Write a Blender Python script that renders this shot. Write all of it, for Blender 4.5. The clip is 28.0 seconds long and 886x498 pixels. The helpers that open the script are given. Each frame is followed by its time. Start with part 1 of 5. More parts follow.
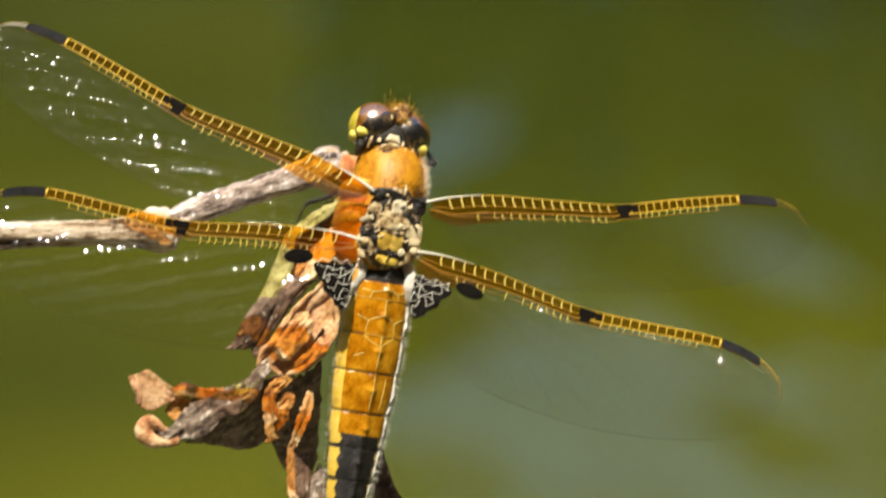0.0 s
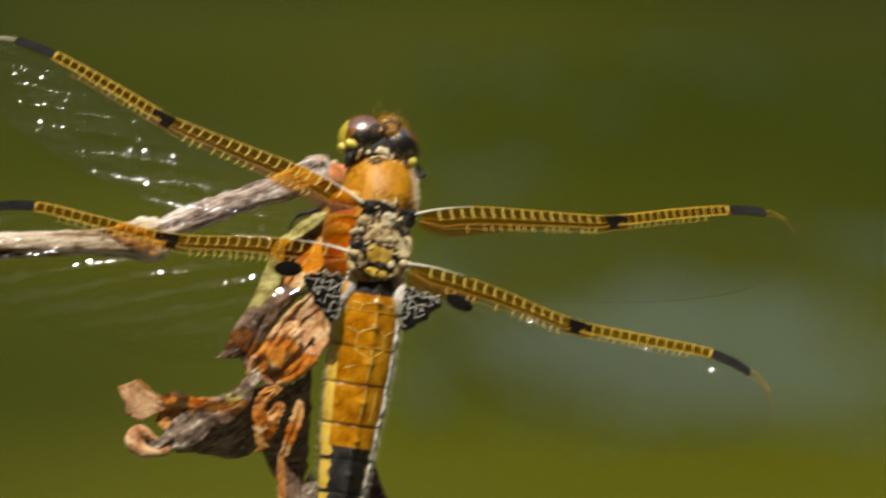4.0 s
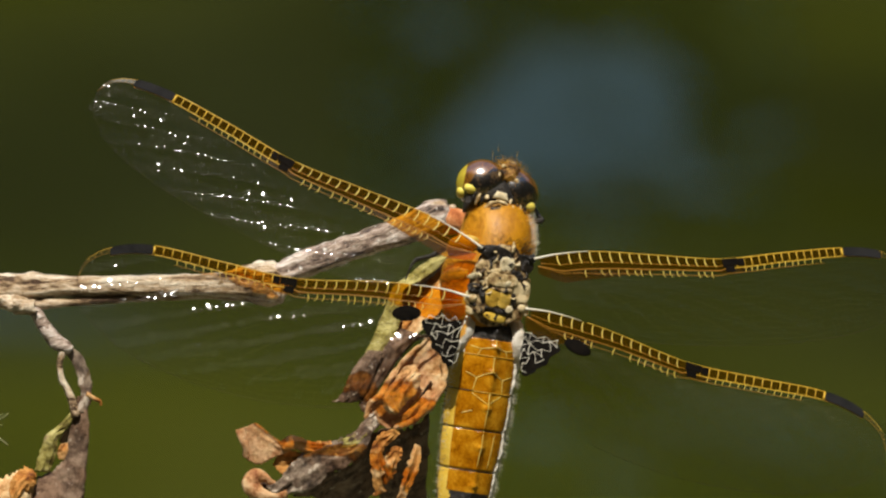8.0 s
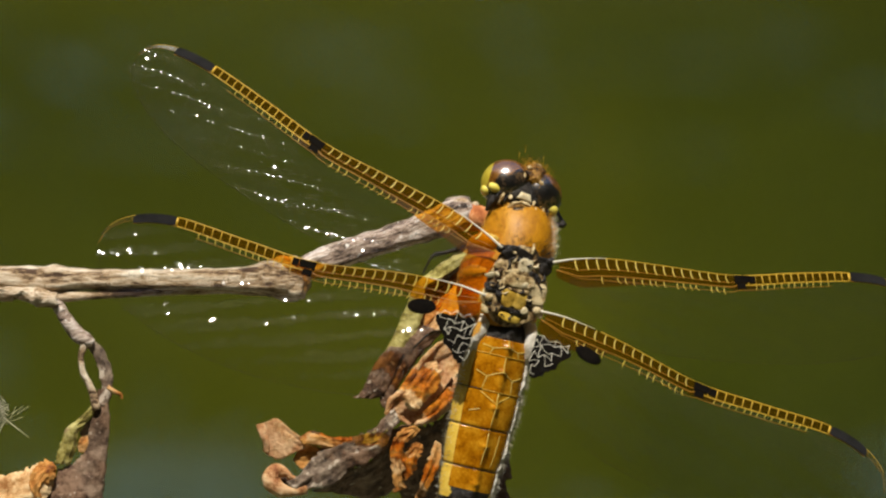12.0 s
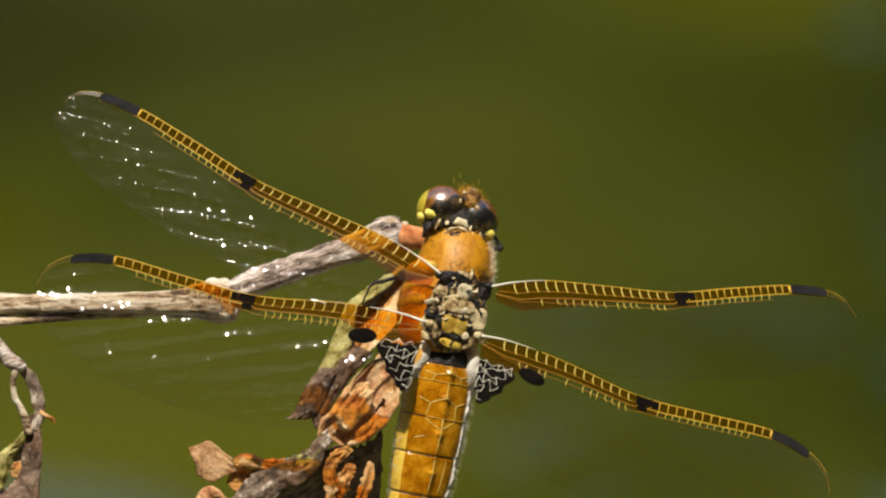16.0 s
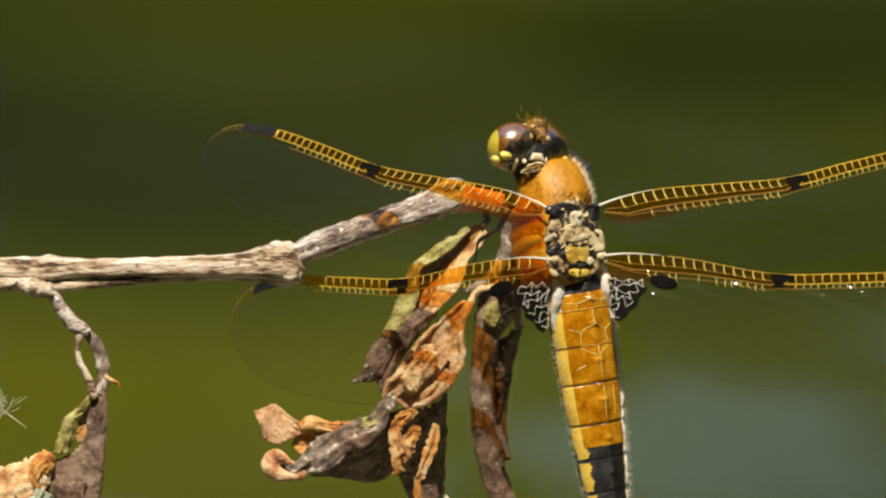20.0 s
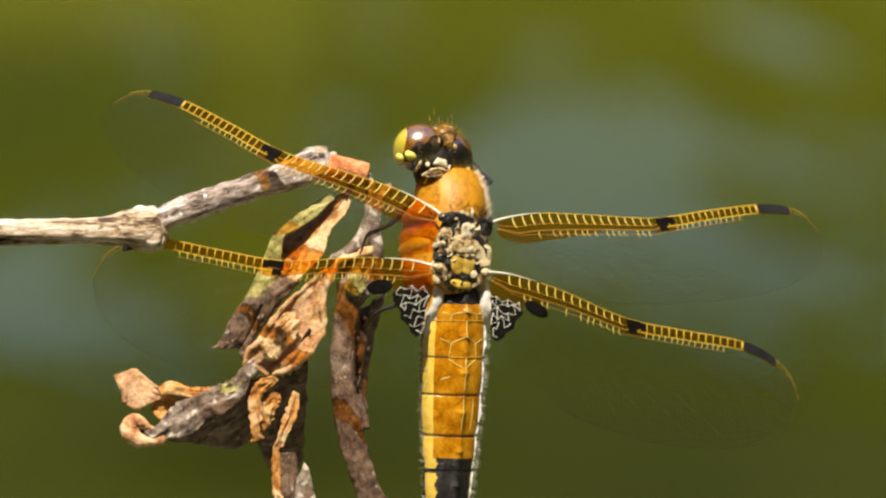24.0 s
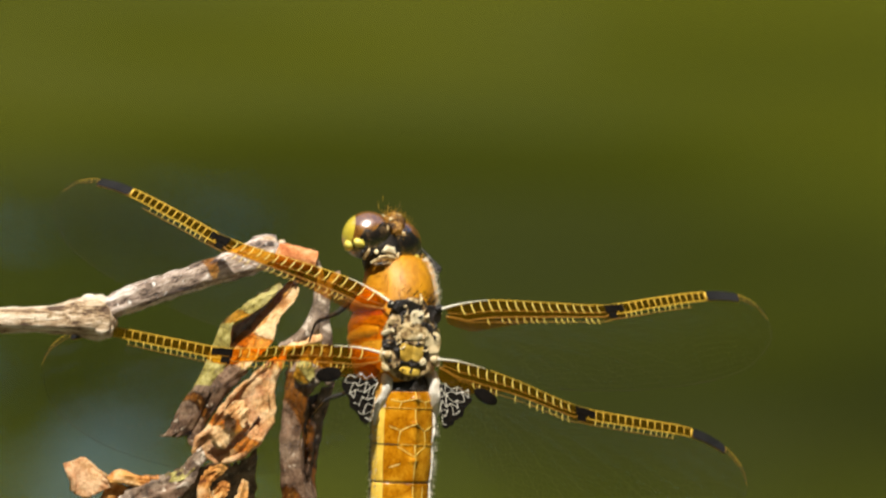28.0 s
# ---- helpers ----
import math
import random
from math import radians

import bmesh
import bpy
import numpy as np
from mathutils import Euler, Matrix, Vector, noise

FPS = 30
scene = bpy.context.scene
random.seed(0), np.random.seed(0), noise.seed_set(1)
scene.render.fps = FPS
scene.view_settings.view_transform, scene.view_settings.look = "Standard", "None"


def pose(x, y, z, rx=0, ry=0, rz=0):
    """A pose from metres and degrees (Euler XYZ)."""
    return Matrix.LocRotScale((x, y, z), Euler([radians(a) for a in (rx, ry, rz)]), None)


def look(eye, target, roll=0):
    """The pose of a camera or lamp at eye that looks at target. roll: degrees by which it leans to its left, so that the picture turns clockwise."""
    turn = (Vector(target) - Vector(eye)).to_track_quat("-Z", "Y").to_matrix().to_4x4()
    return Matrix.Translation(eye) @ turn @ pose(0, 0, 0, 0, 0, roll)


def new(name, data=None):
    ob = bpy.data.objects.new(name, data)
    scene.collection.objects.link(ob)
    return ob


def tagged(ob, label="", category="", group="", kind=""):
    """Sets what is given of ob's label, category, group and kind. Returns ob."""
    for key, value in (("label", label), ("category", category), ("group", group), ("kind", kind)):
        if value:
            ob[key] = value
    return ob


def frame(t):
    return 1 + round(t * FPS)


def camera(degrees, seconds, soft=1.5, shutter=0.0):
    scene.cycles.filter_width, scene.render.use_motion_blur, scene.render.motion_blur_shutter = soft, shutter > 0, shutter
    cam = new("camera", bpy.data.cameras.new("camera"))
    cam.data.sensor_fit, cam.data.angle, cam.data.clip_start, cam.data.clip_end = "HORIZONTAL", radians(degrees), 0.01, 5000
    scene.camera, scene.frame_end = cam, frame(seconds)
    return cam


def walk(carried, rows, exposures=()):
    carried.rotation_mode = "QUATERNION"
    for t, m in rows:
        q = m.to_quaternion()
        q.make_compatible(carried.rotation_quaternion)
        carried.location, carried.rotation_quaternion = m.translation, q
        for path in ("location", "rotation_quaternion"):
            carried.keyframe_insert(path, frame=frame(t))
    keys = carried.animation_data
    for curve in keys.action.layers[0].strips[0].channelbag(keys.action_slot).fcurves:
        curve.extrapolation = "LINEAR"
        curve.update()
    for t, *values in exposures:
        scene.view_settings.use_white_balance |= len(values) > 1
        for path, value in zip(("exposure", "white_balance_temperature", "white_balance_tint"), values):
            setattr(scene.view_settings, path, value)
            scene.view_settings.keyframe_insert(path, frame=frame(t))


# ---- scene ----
# Depth lies along the view: the sprig and the dragonfly are drawn in axes that lean
# 25 degrees, x to the right, y up the slope, z towards the viewer, in millimetres.
LEAN, AWAY = 25.0, 1.3207
HEIGHT = 0.6                      # of the sprig over the water
SLOPE = Matrix.Translation((0, 0, HEIGHT)) @ pose(0, 0, 0, 90 - LEAN)
KNOT = Vector((-0.0134, 0.01225, 0))

# ---- camera ----
cam = camera(3.4, 28.0, soft=2.2, shutter=0.35)
cam.data.dof.use_dof = True
cam.data.dof.focus_distance = 1.314
cam.data.dof.aperture_fstop = 52.0
# seconds, tilt, pan and roll in degrees: held by hand, turning about one spot
PATH = [
    (0, 0.4615, -0.5066, 1), (0.5, 0.7352, -0.6537, 1), (1, 0.5821, -0.7040, 1.1), (1.5, 0.5256, -0.6078, 1.6), 
    (2, 0.6434, -0.5524, 1.6), (2.5, 0.5978, -0.4605, 1.5), (3, 0.5706, -0.2944, 1), (3.5, 0.4561, -0.5061, 0.6), 
    (3.9, 0.5424, -0.6700, 0.7), (4, 0.4953, -0.5448, 0.7), (4.5, 0.3863, -0.2604, 0.9), (5.2, 0.3912, -0.2107, 1), 
    (6, 0.3481, -0.2223, 1), (6.5, 0.3370, -0.2117, 1), (7, 0.5005, -0.1179, 1.2), (7.5, 0.7352, -0.0334, 1), 
    (8, 0.6657, -0.0934, 0.9), (8.5, 0.6196, -0.1719, 1.1), (9, 0.5450, -0.0953, 1.7), (9.5, 0.4867, -0.0973, 1.9), 
    (10, 0.5310, -0.0893, 2), (10.5, 0.3244, -0.3265, 2), (10.8, 0.3449, -0.4777, 2), (11, 0.2916, -0.4179, 1.8), 
    (11.3, 0.4489, -0.2426, 1.2), (11.6, 0.4249, -0.1347, 1.2), (12, 0.6533, -0.0143, 1.5), 
    (12.5, 0.5890, -0.0877, 1.4), (13.2, 0.5674, -0.1425, 1.3), (14, 0.5237, -0.1868, 1.2), 
    (14.5, 0.5281, -0.1932, 1.2), (15, 0.6742, -0.2781, 0.7), (15.5, 0.7406, -0.2035, 0.7), 
    (16, 0.7306, -0.2730, 0.7), (16.5, 0.6796, -0.1847, 0.7), (17, 0.4831, -0.1892, 0.6), 
    (17.2, 0.4044, -0.1701, 0.4), (17.3, 0.2837, -0.1531, 0.3), (17.4, 0.1618, -0.1242, 0.1), 
    (17.5, 0.1020, -0.0824, 0), (18, 0.0000, 0.0000, 0), (18.5, -0.1285, -0.1255, -0.4), 
    (19, 0.2439, -0.1231, -0.1), (19.5, 0.5249, -0.0629, 0), (19.6, 0.6204, -0.0022, 0), (19.7, 0.6616, 0.0174, 0), 
    (19.8, 0.6300, -0.0020, 0.1), (20, 0.5845, -0.0236, 0.3), (20.5, 0.6170, -0.1859, 0.4), 
    (21, 0.6169, -0.5671, 0.8), (21.5, 0.5518, -0.5875, 1), (22.2, 0.5330, -0.6312, 1.2), 
    (23, 0.5202, -0.7293, 1.5), (23.5, 0.5228, -0.7466, 1.5), (24, 0.4615, -0.5595, 1.5), 
    (24.5, 0.2054, -0.7149, 1.7), (25, -0.0327, -0.8316, 1.4), (25.5, 0.1241, -0.7556, 1.6), 
    (26, 0.2081, -0.5869, 1.7), (26.5, 0.1228, -0.3443, 1.7), (27, 0.1733, -0.4121, 2), 
    (27.5, 0.5015, -0.6776, 1.4), (28, 0.8005, -0.7549, 1.4),
]
walk(cam, [(t, SLOPE @ pose(0, 0, AWAY, tilt, pan, roll)) for t, tilt, pan, roll in PATH],
     [(0, 0.62), (1, 0.57), (1.6, 0.47), (2.2, 0.27), (2.7, -0.03), (3.5, 0.02), (4.5, 0.07), (6.5, 0.07), (8, -0.03), (8.6, 0.12), (9.1, 0.29), (10, 0.1), (10.8, 0.42), (11.3, 0.42), (12, -0.08), (15, 0.17), (16.5, 0.12), (18, 0.17), (18.4, 0.22), (19, 0.47), (19.5, 0.42), (20, 0.24), (20.5, 0.12), (21.3, 0.12), (23.5, 0.54), (26.2, 0.62), (27, 0.45), (28, 0.53)])

# ---- light ----
world = bpy.data.worlds.new("sky")
scene.world = world
world.use_nodes = True
wn = world.node_tree.nodes
sky = wn.new("ShaderNodeTexSky")
sky.sky_type = "NISHITA"
sky.sun_disc = False
sky.dust_density = 1.6
sky.ozone_density = 0.8
SUN = (SLOPE.to_3x3() @ Vector((-0.06, 0.80, 0.56))).normalized()
sky.sun_elevation = math.asin(SUN.z)
sky.sun_rotation = math.atan2(SUN.x, SUN.y)
world.node_tree.links.new(sky.outputs[0], wn["Background"].inputs[0])
wn["Background"].inputs[1].default_value = 0.14
sun = new("sun", bpy.data.lights.new("sun", "SUN"))
sun.data.energy = 5.0
sun.data.angle = radians(0.53)
sun.data.color = (1.0, 0.94, 0.83)
sun.matrix_world = look(SUN * 6, (0, 0, 0))


# ---- materials ----
def tree(name):
    m = bpy.data.materials.new(name)
    m.use_nodes = True
    return m, m.node_tree.nodes, m.node_tree.links, m.node_tree.nodes["Principled BSDF"]


def noise_node(n, l, scale, detail=4.0, rough=0.6, stretch=(1, 1, 1), turn=0.0):
    """Noise with features of about 1/scale mm."""
    co, mp, tx = n.new("ShaderNodeTexCoord"), n.new("ShaderNodeMapping"), n.new("ShaderNodeTexNoise")
    mp.inputs["Scale"].default_value = [1000 * s for s in stretch]
    tx.inputs["Scale"].default_value = scale
    tx.inputs["Detail"].default_value = detail
    tx.inputs["Roughness"].default_value = rough
    tn = n.new("ShaderNodeMapping")
    tn.inputs["Rotation"].default_value = (0, 0, radians(turn))
    l.new(co.outputs["Object"], tn.inputs[0])
    l.new(tn.outputs[0], mp.inputs[0])
    l.new(mp.outputs[0], tx.inputs["Vector"])
    return tx


def ramp(n, l, src, stops):
    r = n.new("ShaderNodeValToRGB")
    for i, (p, c) in enumerate(stops):
        e = r.color_ramp.elements[i] if i < 2 else r.color_ramp.elements.new(p)
        e.position, e.color = p, (*c, 1)
    l.new(src, r.inputs[0])
    return r


def surface(name, stops, scale=0.6, rough=0.7, bump=0.3, fine=6.0, specks=None, stretch=(1, 1, 1), spec=0.4, wrap=0.0, turn=0.0):
    """A dull or glossy surface: a colour ramp on coarse noise, fine grain, bump and pale or dark specks."""
    m, n, l, b = tree(name)
    coarse = noise_node(n, l, scale, 5, 0.65, stretch, turn)
    grain = noise_node(n, l, fine, 4, 0.7, stretch, turn)
    mixed = n.new("ShaderNodeMath")
    mixed.operation = "MULTIPLY_ADD"
    l.new(grain.outputs[0], mixed.inputs[0])
    mixed.inputs[1].default_value = 0.45
    sub = n.new("ShaderNodeMath")
    sub.operation = "SUBTRACT"
    l.new(coarse.outputs[0], sub.inputs[0])
    sub.inputs[1].default_value = 0.22
    l.new(sub.outputs[0], mixed.inputs[2])
    col = ramp(n, l, mixed.outputs[0], stops).outputs[0]
    if specks:
        sp = noise_node(n, l, specks[1], 2, 0.5)
        k = ramp(n, l, sp.outputs[0], [(specks[2], (0, 0, 0)), (specks[2] + 0.05, (1, 1, 1))])
        mx = n.new("ShaderNodeMix")
        mx.data_type = "RGBA"
        l.new(k.outputs[0], mx.inputs[0])
        l.new(col, mx.inputs[6])
        mx.inputs[7].default_value = (*specks[0], 1)
        col = mx.outputs[2]
    l.new(col, b.inputs["Base Color"])
    b.inputs["Roughness"].default_value = rough
    b.inputs["Specular IOR Level"].default_value = spec
    if wrap:
        b.inputs["Subsurface Weight"].default_value = wrap
        b.inputs["Subsurface Radius"].default_value = (0.0012, 0.0006, 0.0002)
        b.inputs["Subsurface Scale"].default_value = 0.6
    if bump:
        bp = n.new("ShaderNodeBump")
        bp.inputs["Strength"].default_value = bump
        bp.inputs["Distance"].default_value = 0.0005
        l.new(mixed.outputs[0], bp.inputs["Height"])
        l.new(bp.outputs[0], b.inputs["Normal"])
    return m


def leafy(name, one, two, share=0.5, specks=None, patch=0.16):
    """Dry leaf: two colour ramps in large uneven patches, dark stains, fibrous grain and veins in relief."""
    m, n, l, b = tree(name)
    big = noise_node(n, l, patch, 4, 0.7)
    mid = noise_node(n, l, 0.7, 6, 0.7)
    fine = noise_node(n, l, 4.5, 4, 0.75)
    val = n.new("ShaderNodeMath")
    val.operation = "MULTIPLY_ADD"
    l.new(fine.outputs[0], val.inputs[0])
    val.inputs[1].default_value = 0.25
    l.new(mid.outputs[0], val.inputs[2])
    ramps = [ramp(n, l, val.outputs[0], [(p + 0.125, c) for p, c in zip((0.35, 0.46, 0.57), cols)]) for cols in (one, two)]
    edge = ramp(n, l, big.outputs[0], [(share - 0.05, (0, 0, 0)), (share + 0.05, (1, 1, 1))])
    mx = n.new("ShaderNodeMix")
    mx.data_type = "RGBA"
    l.new(edge.outputs[0], mx.inputs[0])
    l.new(ramps[0].outputs[0], mx.inputs[6])
    l.new(ramps[1].outputs[0], mx.inputs[7])
    col = mx.outputs[2]
    stain = noise_node(n, l, 0.45, 3, 0.6)
    layers = [((0.05, 0.028, 0.015), ramp(n, l, stain.outputs[0], [(0.68, (0, 0, 0)), (0.74, (1, 1, 1))]))]
    if specks:
        sp = noise_node(n, l, specks[1], 2, 0.5)
        layers.append((specks[0], ramp(n, l, sp.outputs[0], [(specks[2], (0, 0, 0)), (specks[2] + 0.05, (1, 1, 1))])))
    for shade, mask in layers:
        over = n.new("ShaderNodeMix")
        over.data_type = "RGBA"
        l.new(mask.outputs[0], over.inputs[0])
        l.new(col, over.inputs[6])
        over.inputs[7].default_value = (*shade, 1)
        col = over.outputs[2]
    l.new(col, b.inputs["Base Color"])
    b.inputs["Roughness"].default_value = 0.72
    b.inputs["Specular IOR Level"].default_value = 0.3
    bp = n.new("ShaderNodeBump")
    bp.inputs["Strength"].default_value = 0.7
    bp.inputs["Distance"].default_value = 0.00035
    l.new(val.outputs[0], bp.inputs["Height"])
    l.new(bp.outputs[0], b.inputs["Normal"])
    return m


def film_of(name, tint, gloss=0.05, rough=0.12, veil=0.0):
    """A see-through wing film of one tint that glints in the sun."""
    m, n, l, b = tree(name)
    n.remove(b)
    clear, shine, veiled = n.new("ShaderNodeBsdfTransparent"), n.new("ShaderNodeBsdfGlossy"), n.new("ShaderNodeBsdfTranslucent")
    one, two = n.new("ShaderNodeMixShader"), n.new("ShaderNodeMixShader")
    clear.inputs[0].default_value = (*tint, 1)
    veiled.inputs[0].default_value = (*tint, 1)
    shine.inputs["Roughness"].default_value = rough
    one.inputs[0].default_value, two.inputs[0].default_value = veil, gloss
    l.new(clear.outputs[0], one.inputs[1])
    l.new(veiled.outputs[0], one.inputs[2])
    l.new(one.outputs[0], two.inputs[1])
    l.new(shine.outputs[0], two.inputs[2])
    l.new(two.outputs[0], n["Material Output"].inputs[0])
    return m


WOOD = surface("broken_wood", [(0.3, (0.34, 0.08, 0.015)), (0.5, (0.62, 0.22, 0.065)), (0.7, (0.78, 0.42, 0.2))], 1.0, 0.7, 0.6, 7)
TAN3 = ((0.36, 0.15, 0.04), (0.70, 0.40, 0.165), (0.82, 0.60, 0.33))
RUST3 = ((0.15, 0.04, 0.006), (0.48, 0.18, 0.03), (0.66, 0.33, 0.09))
ROSE3 = ((0.28, 0.09, 0.03), (0.58, 0.28, 0.12), (0.74, 0.46, 0.25))
MOSS3 = ((0.10, 0.075, 0.016), (0.31, 0.26, 0.06), (0.52, 0.46, 0.17))
# brown leaf colour, deepened to add to the shade in undersides and hollows
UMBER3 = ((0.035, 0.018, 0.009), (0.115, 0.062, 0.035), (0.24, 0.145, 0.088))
LOAM3 = ((0.07, 0.040, 0.024), (0.175, 0.112, 0.072), (0.31, 0.215, 0.145))
MINT3 = ((0.16, 0.17, 0.09), (0.38, 0.41, 0.28), (0.60, 0.63, 0.48))
ASH3 = ((0.07, 0.048, 0.034), (0.185, 0.132, 0.092), (0.34, 0.262, 0.19))
BARK = surface("bark", [(0.35, (0.04, 0.026, 0.02)), (0.45, (0.35, 0.25, 0.19)), (0.54, (0.60, 0.48, 0.39)), (0.64, (0.84, 0.75, 0.67))], 1.2, 0.7, 1.0, 4, specks=((0.86, 0.82, 0.76), 2.0, 0.64), stretch=(0.24, 1, 1), turn=-20)
PALE_BARK = surface("pale_bark", [(0.38, (0.08, 0.042, 0.02)), (0.45, (0.42, 0.28, 0.15)), (0.53, (0.66, 0.52, 0.36)), (0.64, (0.84, 0.74, 0.58))], 0.9, 0.72, 1.0, 4, specks=((0.30, 0.20, 0.10), 1.3, 0.66), stretch=(0.22, 1, 1))
CREAM = leafy("dry_leaf_cream", TAN3, RUST3, 0.57)
PINK = leafy("dry_leaf_pink", ROSE3, TAN3, 0.50)
ORANGE = leafy("dry_leaf_orange", RUST3, TAN3, 0.58)
OLIVE = leafy("dry_leaf_olive", MOSS3, UMBER3, 0.58, patch=0.2)
MINT = leafy("dry_leaf_mildew", MINT3, MOSS3, 0.56)
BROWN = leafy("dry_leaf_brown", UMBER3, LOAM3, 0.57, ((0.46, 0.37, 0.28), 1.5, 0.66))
GREY = leafy("dry_leaf_grey", ASH3, UMBER3, 0.56, ((0.56, 0.47, 0.37), 1.0, 0.58))
AMBER = surface("amber_shell", [(0.34, (0.24, 0.075, 0.001)), (0.5, (0.47, 0.175, 0.003)), (0.66, (0.66, 0.31, 0.014))], 0.45, 0.15, 0.12, 4, spec=0.8)
FUR_SKIN = surface("amber_fur_skin", [(0.3, (0.34, 0.135, 0.002)), (0.5, (0.50, 0.215, 0.003)), (0.72, (0.62, 0.30, 0.010))], 0.45, 0.5, 0.12, 3.2, stretch=(1.6, 0.7, 1))
YELLOW = surface("yellow_shell", [(0.25, (0.62, 0.36, 0.03)), (0.5, (0.80, 0.53, 0.07)), (0.8, (0.85, 0.62, 0.14))], 0.6, 0.45, 0.3, 5)
BLACK = surface("black_shell", [(0.3, (0.008, 0.007, 0.006)), (0.6, (0.025, 0.020, 0.016)), (0.85, (0.09, 0.07, 0.05))], 1.2, 0.35, 0.6, 5)
IVORY = surface("ivory_shell", [(0.25, (0.42, 0.30, 0.13)), (0.5, (0.74, 0.62, 0.38)), (0.8, (0.84, 0.77, 0.58))], 0.8, 0.4, 0.5, 5)
WHITE = surface("white_fuzz", [(0.2, (0.55, 0.48, 0.36)), (0.5, (0.80, 0.75, 0.64)), (0.8, (0.85, 0.82, 0.75))], 1.0, 0.75, 0.5, 6)
STRAW = surface("straw_plate", [(0.34, (0.16, 0.085, 0.03)), (0.45, (0.50, 0.35, 0.15)), (0.56, (0.72, 0.58, 0.33))], 0.6, 0.4, 0.5, 4)
TAN_SHELL = surface("tan_shell", [(0.42, (0.014, 0.009, 0.006)), (0.49, (0.15, 0.085, 0.033)), (0.58, (0.48, 0.35, 0.17))], 0.7, 0.35, 0.5, 3)
GOLD_PLATE = surface("gold_plate", [(0.3, (0.36, 0.20, 0.02)), (0.5, (0.54, 0.34, 0.05)), (0.7, (0.66, 0.46, 0.11))], 0.7, 0.3, 0.3, 5)
OCHRE = surface("ochre_face", [(0.40, (0.015, 0.009, 0.004)), (0.48, (0.20, 0.085, 0.012)), (0.60, (0.50, 0.28, 0.06))], 1.1, 0.5, 0.8, 5)
EYE_BLACK = surface("eye_black", [(0.42, (0.005, 0.004, 0.003)), (0.54, (0.018, 0.011, 0.006)), (0.66, (0.13, 0.075, 0.03))], 0.7, 0.42, 0.15, 4, spec=0.4)
HAIR = surface("pale_hair", [(0.3, (0.74, 0.68, 0.54)), (0.7, (0.84, 0.80, 0.68))], 1.0, 0.6, 0.0)
GOLD_HAIR = surface("golden_hair", [(0.3, (0.50, 0.23, 0.012)), (0.7, (0.66, 0.36, 0.04))], 1.0, 0.6, 0.0)
EYE_BROWN = surface("eye_brown", [(0.34, (0.09, 0.030, 0.003)), (0.52, (0.20, 0.078, 0.007)), (0.7, (0.34, 0.15, 0.018))], 0.6, 0.25, 0.12, 7, spec=0.9)
EYE_YELLOW = surface("eye_yellow", [(0.3, (0.50, 0.36, 0.02)), (0.6, (0.66, 0.52, 0.05)), (0.85, (0.74, 0.62, 0.12))], 0.6, 0.2, 0.08, 8, spec=0.6)
LEMON_SPOT = surface("lemon_spot", [(0.25, (0.62, 0.46, 0.04)), (0.5, (0.80, 0.66, 0.10)), (0.8, (0.85, 0.76, 0.22))], 0.7, 0.4, 0.2, 5)
VEIN = surface("yellow_vein", [(0.3, (0.56, 0.31, 0.02)), (0.7, (0.76, 0.49, 0.06))], 1.0, 0.4, 0.0)
LEMON = surface("lemon_vein", [(0.3, (0.66, 0.46, 0.07)), (0.7, (0.82, 0.63, 0.16))], 1.0, 0.4, 0.0)
VEIN_PALE = surface("pale_vein", [(0.3, (0.62, 0.56, 0.42)), (0.7, (0.80, 0.76, 0.64))], 1.0, 0.4, 0.0)
VEIN_DARK = surface("dark_vein", [(0.3, (0.02, 0.016, 0.01)), (0.7, (0.05, 0.04, 0.02))], 1.0, 0.7, 0.0, spec=0.1)
SPOT = surface("black_wing_spot", [(0.3, (0.003, 0.0025, 0.002)), (0.7, (0.008, 0.006, 0.004))], 1.0, 0.8, 0.0, spec=0.05)
VEIN_BROWN = surface("amber_vein", [(0.3, (0.30, 0.12, 0.01)), (0.7, (0.48, 0.22, 0.03))], 1.0, 0.4, 0.0)
STIGMA = surface("slate_stigma", [(0.3, (0.008, 0.008, 0.008)), (0.7, (0.020, 0.019, 0.019))], 1.0, 0.85, 0.2, spec=0.15)
CLEAR_FILM = film_of("clear_film", (0.955, 0.95, 0.935), 0.009, 0.045)
AMBER_FILM = film_of("amber_film", (0.92, 0.46, 0.035), 0.0, 0.3, 0.15)
STRAW_FILM = film_of("straw_film", (0.95, 0.84, 0.5), 0.01, 0.3, 0.13)
DEEP_FILM = film_of("deep_amber_film", (0.92, 0.47, 0.035), 0.006, 0.3, 0.13)


for glossy, coat_weight in ((EYE_BROWN, 1.0), (EYE_YELLOW, 1.0), (EYE_BLACK, 0.9)):
    eye_shader = glossy.node_tree.nodes["Principled BSDF"]
    eye_shader.inputs["Coat Weight"].default_value = coat_weight
    eye_shader.inputs["Coat Roughness"].default_value = 0.21
    eye_shader.inputs["Coat IOR"].default_value = 2.3


# ---- mesh helpers ----
def part(name, bm, material, parent, label="", smooth=True, kind=""):
    """Links a bmesh drawn in mm as one mesh under parent."""
    me = bpy.data.meshes.new(name)
    bmesh.ops.scale(bm, vec=(0.001, 0.001, 0.001), verts=bm.verts)
    bmesh.ops.recalc_face_normals(bm, faces=bm.faces)
    bm.to_mesh(me)
    bm.free()
    for m in material if isinstance(material, (list, tuple)) else (material,):
        me.materials.append(m)
    if smooth:
        me.shade_smooth()
    ob = new(name, me)
    ob.parent = parent
    return tagged(ob, label, kind=kind)


